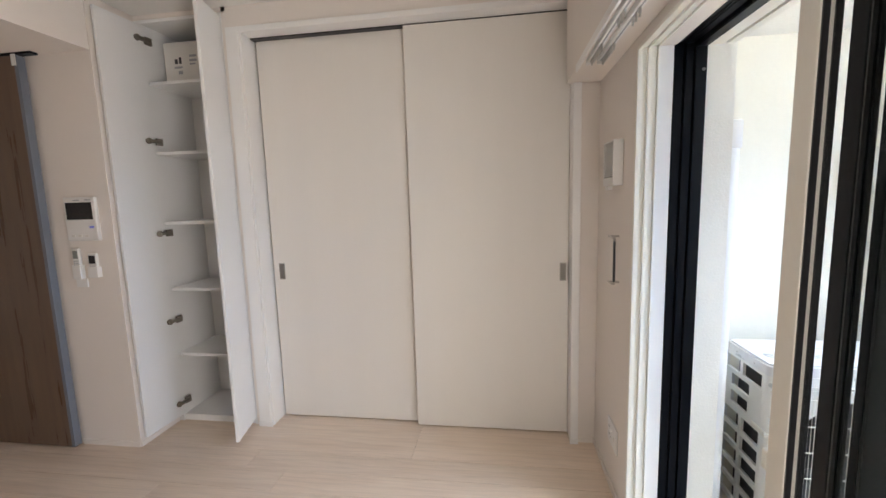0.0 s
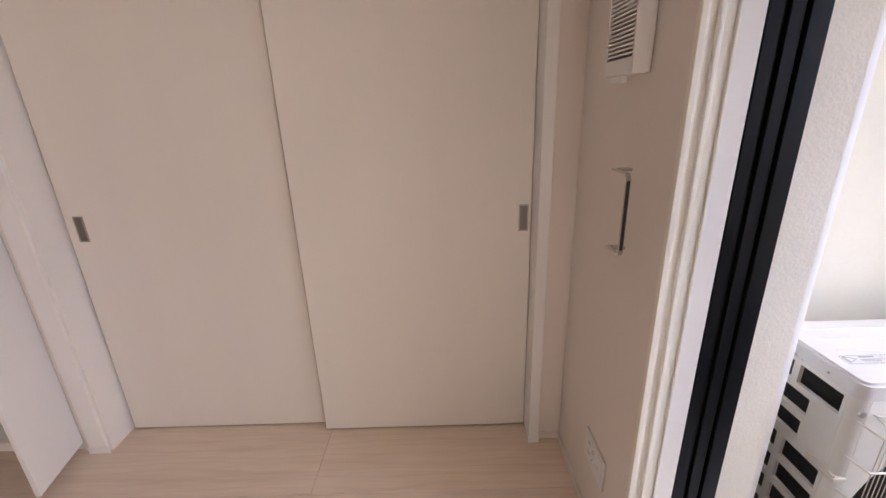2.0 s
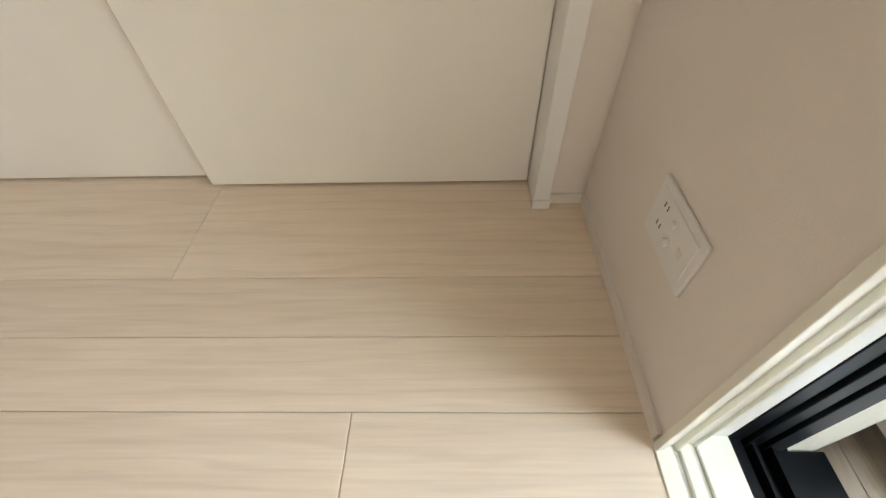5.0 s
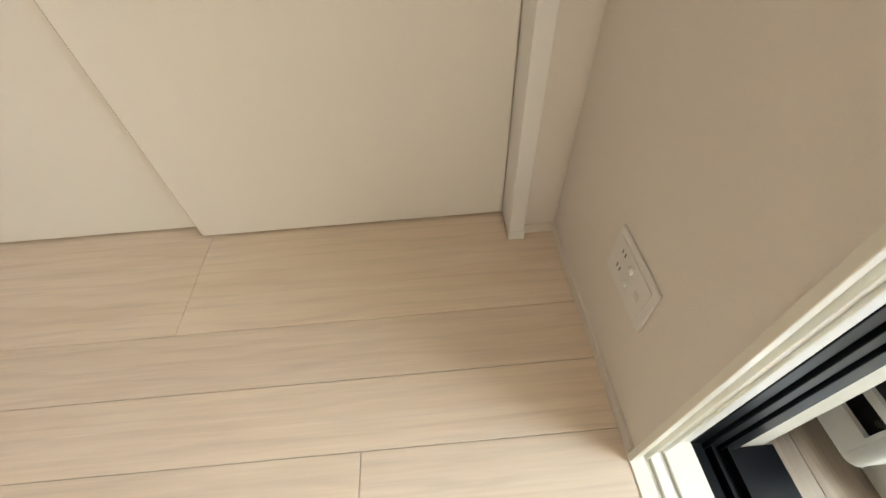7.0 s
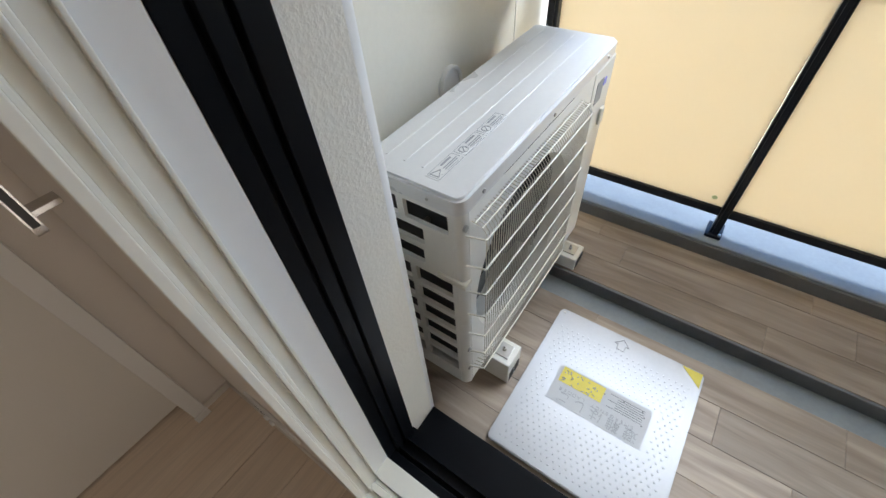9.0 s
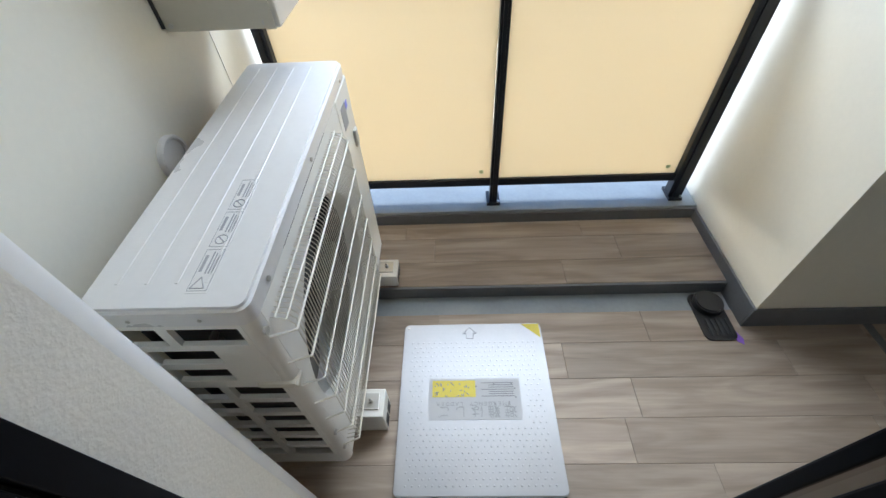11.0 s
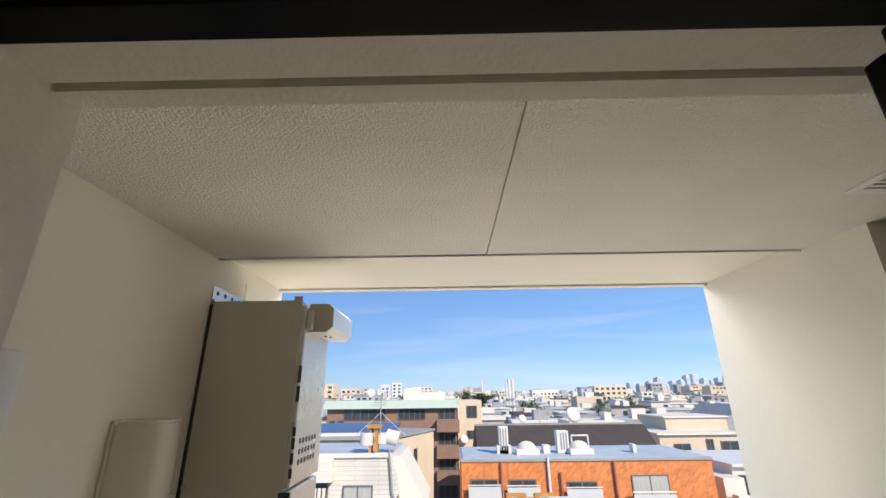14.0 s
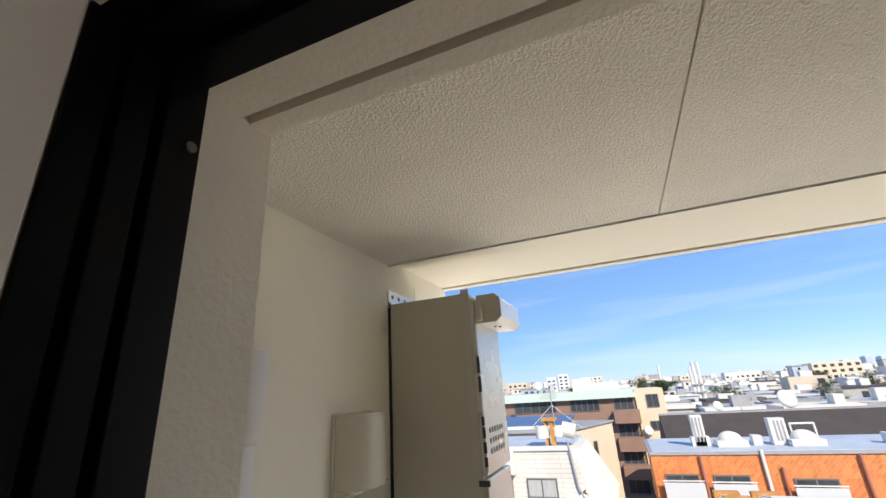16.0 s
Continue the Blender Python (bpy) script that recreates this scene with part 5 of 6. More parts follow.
def facade_window(h, x, y0, y1, z0, z1, glass="glass_far", bars=1, frame_key="frame_grey"):
    w = part("window", ring(x - 0.05, x + 0.02, y0, y1, z0, z1, 0.06), C[frame_key], h)
    part("pane", boxes((x - 0.03, x - 0.012, y0 + 0.06, y1 - 0.06, z0 + 0.06, z1 - 0.06)), C[glass], w)
    for k in range(bars):
        y = y0 + (y1 - y0) * (k + 1) / (bars + 1)
        part("mullion", boxes((x - 0.045, x - 0.031, y - 0.03, y + 0.03, z0 + 0.06, z1 - 0.06)), C[frame_key], w)
    if glass == "curtain":
        part("transom", boxes((x - 0.043, x - 0.0315, y0 + 0.06, y1 - 0.06, z0 + (z1 - z0) * 0.3, z0 + (z1 - z0) * 0.3 + 0.05)), C[frame_key], w)
    return w


# white tiled house with round windows
h = house("white_house", "low white tiled house with round windows and a pale flat roof", (22, -7.5))
part("wall", boxes((20.0, 24.6, -19.0, -0.55, GZ, -3.98), (20.0, 20.22, -19.0, -0.55, -3.98, -3.86)), C["siding"], h)
part("coping", boxes((19.93, 20.30, -19.05, -0.5, -3.86, -3.80), (20.3, 24.5, -0.75, -0.5, -3.97, -3.82)), C["beige"], h)
part("roof", boxes((20.22, 24.6, -19.0, -0.55, -3.979, -3.93)), C["roof_pale"], h, "pale weathered flat roof")
for y in (-4.81, -11.07, -7.6):
    part("expansion_joint", boxes((19.985, 19.999, y - 0.03, y + 0.03, -9, -3.87)), C["roof_grey"], h)
for y, z, r in ((-2.26, -5.66, 0.74), (-7.37, -6.1, 1.04), (-12.4, -5.72, 0.74)):
    b = bmesh.new()
    for k in range(28):
        t0, t1 = 2 * math.pi * k / 28, 2 * math.pi * (k + 1) / 28
        bm_cyl(b, (19.97, y + r * math.cos(t0), z + r * math.sin(t0)), (19.97, y + r * math.cos(t1), z + r * math.sin(t1)), 0.045, seg=5)
    w = part("round_window", b, C["metal_white"], h, "round window with white frame")
    part("pane", cyls(((19.985, y, z), (20.02, y, z), r - 0.02), seg=28), C["glass_far"], w)
    part("curtain", boxes((19.975, 19.984, y - r * 0.35, y + r * 0.2, z - r * 0.7, z + r * 0.75)), C["curtain"], w)
    part("mullion", boxes((19.95, 19.983, y - 0.03, y + 0.03, z - r, z + r)), C["metal_white"], w)
for y in (-5.25, -5.55):
    part("vent_cap", boxes((19.9, 19.999, y - 0.1, y + 0.1, -5.15, -4.92, 0.03)), C["roof_grey"], h)
part("chimney", boxes((19.9, 20.6, -0.62, 0.05, -12, -2.72, 0.02)), C["white"], h)
for k, y in enumerate((0.17, 0.31)):
    part("drain_pipe", cyls(((20.1, y, -12), (20.1, y, -3.9 + 0.2 * k), 0.06), seg=8), C["balcony_grey"], h)
part("pipe_cover", boxes((19.94, 20.7, 0.4, 1.9, -4.4, -3.9, 0.02), (20.0, 20.9, 0.5, 1.7, -12, -4.4)), C["siding"], h)
part("dark_door", boxes((19.96, 19.999, 0.55, 1.0, -6.6, -4.6)), C["roof_dark"], h)
for y in (-11.9, -6.9):
    part("roof_vent", boxes((20.9, 21.15, y - 0.14, y + 0.14, -3.93, -3.62, 0.03), (20.87, 21.18, y - 0.17, y + 0.17, -3.62, -3.57)), C["white"], h)


def twin_fan(x, y, key, label):
    u = thing("rooftop_unit", (x, y, -3.93), label, "air conditioner", "rooftop air conditioners")
    part("case", boxes((x, x + 0.36, y - 0.46, y + 0.46, -3.85, -2.64, 0.02)), C[key], u)
    for z in (-3.54, -2.96):
        b = bmesh.new()
        for k in range(16):
            t0, t1 = 2 * math.pi * k / 16, 2 * math.pi * (k + 1) / 16
            for r in (0.10, 0.17, 0.24):
                bm_cyl(b, (x - 0.03, y + 0.08 + r * math.cos(t0), z + r * math.sin(t0)), (x - 0.03, y + 0.08 + r * math.cos(t1), z + r * math.sin(t1)), 0.012, seg=4)
        g = part("fan_guard", b, C["balcony_grey"], u)
        part("fan", cyls(((x - 0.012, y + 0.08, z), (x - 0.002, y + 0.08, z), 0.24), ((x - 0.03, y + 0.08, z), (x - 0.01, y + 0.08, z), 0.07), seg=18), C["roof_grey"], g)
    for yy in (-0.36, 0.36):
        part("foot", boxes((x - 0.02, x + 0.38, y + yy - 0.04, y + yy + 0.04, -3.929, -3.85)), C["concrete"], u)


twin_fan(20.75, -4.27, "rust", "rusty orange twin-fan air conditioner on the flat roof")
twin_fan(20.8, -5.82, "metal_white", "white twin-fan air conditioner on the flat roof")
twin_fan(21.6, -4.05, "rust", "rusty orange twin-fan air conditioner on the flat roof")
twin_fan(21.6, -5.35, "rust", "rusty orange twin-fan air conditioner on the flat roof")
lad = thing("roof_frame", (21.2, -2.4, -3.93), "silver pipe frame lying on the flat roof", "pipes")
for k in range(4):
    part("pipe", bm_path(bmesh.new(), [(20.6 + 0.3 * k, -3.6, -3.86), (20.7 + 0.3 * k, -2.0, -3.82), (20.8 + 0.3 * k, -1.4, -3.88)], 0.035, 6), C["metal_white"], lad)
part("tray", boxes((20.6, 21.4, -3.5, -3.2, -3.929, -3.80)), C["balcony_grey"], lad)

# orange tiled house
h = house("orange_house", "orange brick-tiled house with white balcony fronts and skylight domes", (28, -8.5))
part("wall", boxes((25.5, 31.0, -15.4, -1.66, GZ, -1.82)), C["brick"], h)
part("coping", boxes((25.42, 31.05, -15.46, -1.6, -1.82, -1.70)), C["roof_grey"], h)
part("roof", boxes((25.6, 31.0, -15.3, -1.76, -1.70, -1.66)), C["roof_pale"], h)
for y0, y1, z0, z1 in ((-3.7, -2.06, -3.75, -2.79), (-5.8, -4.14, -3.85, -2.82), (-9.09, -7.3, -3.9, -2.94), (-12.97, -10.81, -4.19, -2.66)):
    facade_window(h, 25.49, y0 + 0.08, y1 - 0.08, z0, z1 + 0.12, "curtain" if y0 < -12 else "glass_far", 1)
    bal = part("balcony_front", boxes((25.1, 25.16, y0 - 0.05, y1 + 0.05, z0 - 0.02, z0 + (z1 - z0) * (0.5 if y0 < -12 else 0.8), 0.01), (25.16, 25.5, y0 - 0.05, y1 + 0.05, z0 - 0.1, z0 - 0.02)), C["balcony_grey"], h, "pale grey balcony front")
    part("rail", boxes((25.09, 25.15, y0 - 0.08, y1 + 0.08, z0 + (z1 - z0) * (0.56 if y0 < -12 else 0.86), z0 + (z1 - z0) * (0.61 if y0 < -12 else 0.91))), C["metal_white"], bal)
for y, ztop, key in ((-3.86, -1.85, "pipe"), (-7.08, -2.35, "pipe"), (-6.42, -1.6, "metal_white"), (-10.03, -1.85, "pipe")):
    part("down_pipe", cyls(((25.38, y, -6), (25.38, y, ztop), 0.075), seg=8), C[key], h)
for y in (-5.6, -8.72):
    d = thing("skylight_dome", (27.2, y, -1.66), "white skylight dome on the flat roof", "skylight", "skylight domes")
    part("kerb", boxes((26.6, 27.8, y - 0.68, y + 0.68, -1.66, -1.36, 0.02)), C["metal_white"], d)
    b = bmesh.new()
    bmesh.ops.create_uvsphere(b, u_segments=18, v_segments=10, radius=0.55, matrix=Matrix.Translation((27.2, y, -1.37)) @ Matrix.Diagonal((1, 1, 0.75, 1)))
    bmesh.ops.delete(b, geom=[v for v in b.verts if v.co.z < -1.4], context="VERTS")
    part("dome", b, C["white"], d, smooth=True)
for y0, y1, z1 in ((-8.15, -7.45, -0.42), (-4.55, -4.0, -0.15), (-4.7, -3.85, -1.2), (-7.0, -6.6, -1.2), (-12.1, -11.9, -1.2)):
    v = thing("roof_vent_box", (27.4, (y0 + y1) / 2, -1.66), "white ventilation box on the flat roof", "vent", "roof vents")
    part("box", boxes((27.2, 27.8, y0, y1, -1.66, z1, 0.02)), C["metal_white"], v)
    for k in range(3):
        if z1 > -0.5:
            part("louvre", boxes((27.18, 27.2, y0 + 0.1 + 0.16 * k, y0 + 0.18 + 0.16 * k, -1.45, z1 - 0.1)), C["roof_grey"], v)
fr = thing("roof_handrail", (27, -9.0, -1.66), "white pipe frame on the flat roof", "rail")
part("pipe", bm_path(bmesh.new(), [(27.9, -9.5, -1.66), (27.9, -9.5, -0.75), (27.9, -8.5, -0.75), (27.9, -8.5, -1.66)], 0.05, 6), C["metal_white"], fr)

# white house with bays
h = house("white_bay_house", "white clapboard-tiled house with bay windows and a slanting side", (24, 5))
b = bm_prism(bmesh.new(), [(9.5, GZ), (9.5, -0.98), (1.62, -0.98), (1.25, -2.45), (1.95, -3.2), (1.95, GZ)], 0, 21.0, 27.0)
part("wall", b, C["siding_fine"], h)
part("buttress", bm_prism(bmesh.new(), [(1.70, -1.0), (1.30, -0.98), (0.05, -3.1), (1.2, -3.1)], 0, 21.6, 25.5), C["white"], h, "white slanting side wall")
part("roof", boxes((21.15, 27.0, 1.75, 9.5, -0.975, -0.94)), C["roof_pale"], h)
part("parapet", boxes((20.9, 21.2, 1.62, 9.5, -0.98, -0.80, 0.02), (20.5, 21.0, 4.25, 9.5, -1.55, -0.95, 0.1)), C["white"], h)
part("bay", bm_prism(bmesh.new(), [(21.0, 3.95), (20.55, 4.35), (20.45, 5.0), (20.45, 9.5), (21.0, 9.5)], 2, -4.3, -2.98), C["siding_fine"], h)
part("bay_roof", boxes((20.45, 21.0, 4.2, 9.5, -1.9, -1.5, 0.02)), C["white"], h)
facade_window(h, 20.98, 4.45, 6.2, -2.96, -1.92, "glass_far", 2)
facade_window(h, 20.98, 2.44, 3.79, -3.2, -2.1, "curtain", 1)
facade_window(h, 20.98, 4.4, 6.0, -5.75, -4.57, "curtain", 1)
facade_window(h, 20.98, 2.25, 3.86, -5.75, -4.73, "curtain", 1)
part("laundry", boxes(*[(20.7, 20.74, 4.5 + 0.2 * k, 4.64 + 0.2 * k, -2.8 + 0.1 * (k % 2), -2.15) for k in range(5)]), C["white"], h)
part("vent_pipe", bm_path(bmesh.new(), [(20.9, 1.75, -0.6), (20.9, 1.55, -2.4), (20.9, 1.2, -3.2)], 0.05, 6), C["roof_grey"], h)
tk = thing("water_tank", (22, 2.5, -0.94), "white rooftop water tank on a rusty stand", "tank")
part("tank", cyls(((22.0, 3.0, -0.55), (22.0, 3.0, 0.0), 0.32), ((22.2, 2.3, -0.5), (22.2, 2.3, -0.1), 0.25), seg=16), C["white"], tk, smooth=True)
part("stand", boxes((21.8, 22.4, 2.45, 2.6, -0.94, 0.35), (21.8, 22.4, 2.75, 2.85, -0.94, 0.2), (21.7, 22.5, 2.3, 2.95, 0.2, 0.34)), C["rust"], tk)
part("barrel", cyls(((22.4, 1.5, -0.35), (22.4, 2.1, -0.2), 0.35), seg=16), C["white"], tk, smooth=True)


def dish(x, y, z, r, stand):
    d = thing("satellite_dish", (x, y, z - stand), "white satellite dish on a mast", "dish", "satellite dishes")
    b = bmesh.new()
    bmesh.ops.create_uvsphere(b, u_segments=16, v_segments=10, radius=r, matrix=Matrix.Translation((x, y, z)) @ pose(0, 0, 0, 0, -70, 20) @ Matrix.Diagonal((1, 1, 0.35, 1)))
    part("reflector", b, C["metal_white"], d, smooth=True)
    part("mast", cyls(((x + 0.1, y, z - stand), (x + 0.1, y, z), 0.04), seg=6), C["balcony_grey"], d)


# small tank house between the roofs
h = house("tank_house", "small white annex with a rooftop cistern", (21.5, 0.9))
part("wall", boxes((20.9, 23.0, 0.3, 1.9, GZ, -3.75)), C["white"], h)
part("cistern", cyls(((21.5, 1.0, -3.3), (21.5, 1.0, -2.85), 0.55), seg=18), C["metal_white"], h, smooth=True)
part("stand", boxes((21.2, 21.8, 1.3, 1.42, -3.75, -3.3), (21.2, 21.8, 0.6, 0.72, -3.75, -3.3)), C["rust"], h)
dish(21.3, 1.55, -3.0, 0.3, 0.75)

# beige house with blue solar roof
h = house("beige_house", "beige rendered house with a blue solar roof", (36, 5))
part("wall", bm_prism(bmesh.new(), [(30, 12), (30, 2.92), (37, 0.3), (42, 12)], 2, GZ, -1.05), C["cream"], h)
part("roof", bm_prism(bmesh.new(), [(29.8, 12.1), (29.8, 2.85), (37.1, 0.15), (42.2, 12.1)], 2, -1.05, -0.92), C["roof_grey"], h)
part("solar_roof", bm_prism(bmesh.new(), [(31.2, -0.78), (36, -0.35), (36, -0.5), (31.2, -0.92)], 1, 2.9, 12.0), C["solar"], h, "blue solar roof panels")
part("roof_edge", boxes((31.1, 31.25, 2.7, 12.0, -0.92, -0.72)), C["metal_white"], h)
for t in (0.3, 0.55):
    x, y = 30 + 7 * t, 2.92 - 2.62 * t
    part("window", boxes((x - 0.5, x + 0.05, y - 0.12, y + 0.08, -3.4, -2.0)), C["glass_far"], h)
part("balcony", boxes((29.2, 30.4, 2.4, 3.9, -5.2, -4.0)), C["cream"], h)
an = thing("aerial", (30.5, 4.2, -0.92), "thin television aerial on the roof", "aerial")
part("mast", cyls(((30.6, 3.7, -0.92), (30.6, 3.7, 1.7), 0.04), seg=6), C["roof_grey"], an)
for k in range(5):
    part("rod", cyls(((30.6, 3.3, 1.5 - 0.12 * k), (30.6, 4.1 + 0.1 * k, 1.5 - 0.12 * k), 0.02), seg=5), C["roof_grey"], an)
part("stay", cyls(((30.6, 3.7, 0.6), (30.4, 1.9, -0.9), 0.02), ((30.6, 3.7, 0.6), (30.6, 5.4, -0.9), 0.02), seg=5), C["balcony_grey"], an)

# brown apartment block
h = house("brown_apartment_house", "brown tiled apartment block with a mint roof edge and balconies", (55, 4))
part("wall", boxes((50.0, 60.0, -1.95, 12.8, GZ, 0.3)), C["brown"], h)
part("end_wall", boxes((49.8, 60.0, -4.65, -1.95, GZ, 1.05)), C["cream"], h)
part("roof", bm_prism(bmesh.new(), [(49.4, 0.3), (50.2, 1.15), (59.5, 1.15), (60.2, 0.3)], 1, -1.95, 13.2), C["mint"], h, "mint green roof edge")
part("roof_box", boxes((53, 57, -0.5, 4.5, 1.15, 2.0), (53, 56, 2.4, 4.4, 2.0, 2.5)), C["white"], h)
for y0, y1 in ((6.2, 10.9), (1.7, 4.7)):
    facade_window(h, 49.97, y0, y1, -0.9, 0.3, "glass_far", 4)
for i, z in enumerate((-0.9, -3.5, -6.0, -8.6)):
    facade_window(h, 49.97, -1.7, 0.2, z, z + 1.25, "glass_far", 2)
    part("balcony", boxes((48.9, 49.95, -2.1, 0.4, z - 1.25, z + 0.02, 0.02)), C["brown"], h)
for y0, y1, z0, z1 in ((-4.1, -2.95, -0.75, 0.5), (-4.05, -2.9, -2.9, -2.05), (8, 10, -4.2, -3.0)):
    facade_window(h, 49.76, y0, y1, z0, z1, "glass_far", 1)
dish(49.5, -2.6, -2.9, 0.45, 0.2)
dish(54, 8.6, 2.0, 0.5, 0.9)
for y in (12.2, 11.2):
    facade_window(h, 49.97, y - 0.4, y + 0.3, -2.2, -0.9, "glass_far", 0)

# dark roofed hall behind the orange house
h = house("dark_roofed_house", "long low house with a dark slate roof", (40, -11))
part("wall", boxes((37.5, 45, -18.0, -3.6, GZ, -3.2)), C["beige"], h)
part("roof", bm_prism(bmesh.new(), [(36.8, -3.3), (40.2, -0.95), (41.0, -0.95), (45.6, -3.3)], 1, -18.3, -3.3), C["roof_dark"], h, "dark slate roof")
part("ridge", boxes((40.2, 41.0, -18.3, -3.3, -0.95, -0.85)), C["roof_grey"], h)

# houses to the right
h = house("cream_apartment_house", "cream flat-roofed house with a pale parapet", (50, -26))
part("wall", boxes((45, 55, -29.6, -21.7, GZ, -2.3)), C["beige"], h)
part("penthouse", boxes((48, 54, -30.5, -24.0, -2.3, -0.9)), C["beige"], h)
part("roof", boxes((44.7, 55.2, -29.8, -21.4, -2.3, -2.1), (47.8, 54.2, -30.7, -23.8, -0.9, -0.75)), C["white"], h)
for y0, y1, z0 in ((-24.6, -23.0, -4.2), (-26.9, -26.2, -3.8), (-29.3, -27.6, -4.0)):
    facade_window(h, 44.97, y0, y1, z0, z0 + 1.1, "glass_far", 1)
h = house("small_white_house", "small white house with a terrace and sliding windows", (30, -19))
part("wall", boxes((28, 34, -23.5, -17.9, GZ, -2.55), (27.0, 34, -17.9, -16.7, GZ, -3.0)), C["white"], h)
part("roof", boxes((27.7, 34.2, -23.6, -17.8, -2.55, -2.4)), C["metal_white"], h)
facade_window(h, 27.97, -19.9, -18.2, -4.3, -3.0, "glass_far", 2)
facade_window(h, 27.97, -21.9, -20.2, -4.3, -3.0, "curtain", 1)
part("terrace", boxes((25.8, 28.0, -23.5, -16.7, -5.4, -4.55)), C["white"], h)
part("terrace_unit", boxes((26.2, 26.8, -17.6, -16.9, -4.55, -3.75, 0.03)), C["metal_white"], h)
h = house("gabled_house", "white house with a grey pitched roof and skylights", (58, -36))
part("wall", boxes((54, 62, -40, -32.2, GZ, -3.0)), C["white"], h)
part("roof", bm_prism(bmesh.new(), [(-40.6, -3.1), (-36.1, 0.2), (-31.6, -3.1)], 0, 53.5, 62.5), C["roof_grey"], h)
facade_window(h, 53.97, -36.0, -34.4, -5.2, -4.0, "glass_far", 1)
part("green_net", boxes((52.5, 53.2, -36.0, -33.0, -6.5, -4.6)), C["green_net"], h)
dish(44, -13.2, -0.3, 0.75, 3.0)
dish(44, -8.2, -0.6, 0.4, 2.5)

# poles and mast group
mast = thing("antenna_mast", (120, -17.5, GZ), "group of slim white antenna masts", "mast")
for y, z1, r in ((-16.6, 4.6, 0.25), (-17.4, 5.6, 0.4), (-18.4, 5.5, 0.4), (-16.9, 3.0, 0.2)):
    part("mast", cyls(((120, y, GZ), (120, y, z1), r), seg=8), C["metal_white"], mast)
for z in (-3.0, -1.5, 0.3):
    part("platform", boxes((119.3, 120.5, -18.8, -16.3, z, z + 0.25)), C["roof_grey"], mast)
lone = thing("chimney_mast", (250, -17, GZ), "tall white mast far off", "mast")
part("mast", cyls(((250, -19.5, GZ), (250, -19.5, 9.5), 0.5), seg=8), C["metal_white"], lone)


# trees over the roofs
def tree(x, y, base, top, r, seed):
    rt = random.Random(seed)
    t = thing("tree", (x, y, GZ), "dark green broadleaf tree over the roofs", "tree", "town trees")
    tb2 = cyls(((x, y, GZ), (x, y, base + 1), r * 0.12, r * 0.06), seg=8)
    for k in range(5):
        a = rt.uniform(0, 6.28)
        bm_cyl(tb2, (x, y, base), (x + r * 0.6 * math.cos(a), y + r * 0.6 * math.sin(a), (base + top) / 2 + rt.uniform(-0.5, 1)), r * 0.05, r * 0.015, seg=5)
    part("trunk", tb2, C["bark"], t)
    verts, faces = [], []
    cx = [(rt.gauss(0, 0.42) * r, rt.gauss(0, 0.42) * r, rt.uniform(0.1, 0.9)) for _ in range(16)]
    for k in range(2600):
        ox, oy, oz = cx[k % 16]
        px, py = x + ox + rt.gauss(0, 0.2) * r, y + oy + rt.gauss(0, 0.2) * r
        pz = base + (top - base) * min(1.02, max(-0.05, oz + rt.gauss(0, 0.12))) * (1 - 0.22 * math.hypot(ox, oy) / r)
        s = r * rt.uniform(0.035, 0.075)
        a, c = rt.uniform(0, 6.28), rt.uniform(-0.8, 0.8)
        u = Vector((math.cos(a), math.sin(a), c)).normalized() * s
        v = Vector((-math.sin(a), math.cos(a), rt.uniform(-0.7, 0.7))).normalized() * s
        p = Vector((px, py, pz))
        i = len(verts)
        verts += [p - u, p - v * 0.6, p + u, p + v * 0.6]
        faces.append((i, i + 1, i + 2, i + 3))
    me = bpy.data.meshes.new("crown")
    me.from_pydata(verts, [], faces)
    me.materials.append(C["leaf"])
    hang(new("crown", me), t)


tree(150, -6.3, -1.0, 3.6, 3.0, 1)
tree(110, -20.5, -4.5, 0.2, 3.4, 2)
tree(95, -33.5, -4.0, 0.3, 1.6, 3)
tree(180, -14, -2.0, 2.2, 5.0, 4)
tree(140, -58, -4.0, 0.8, 3.0, 5)
tree(88, 9.5, -5.0, -1.2, 2.2, 6)
tree(125, -44, -4.5, 0.2, 2.6, 7)
tree(210, -70, -3.0, 2.0, 4.5, 8)
tree(230, 20, -3.0, 2.6, 5.0, 9)
tree(76, -43, -5.5, -1.6, 2.0, 10)

# the sea of houses further off, joined by colour
rc = random.Random(11)
far = {}
tones = ("white", "cream", "beige", "roof_grey", "metal_white", "concrete", "roof_pale", "white")
glass_boxes = bmesh.new()


def add_box(store, x0, x1, y0, y1, z0, z1):
    v, f = store
    i = len(v)
    v += [(x0, y0, z0), (x1, y0, z0), (x1, y1, z0), (x0, y1, z0), (x0, y0, z1), (x1, y0, z1), (x1, y1, z1), (x0, y1, z1)]
    f += [(i, i + 3, i + 2, i + 1), (i + 4, i + 5, i + 6, i + 7), (i, i + 1, i + 5, i + 4), (i + 1, i + 2, i + 6, i + 5), (i + 2, i + 3, i + 7, i + 6), (i + 3, i, i + 4, i + 7)]


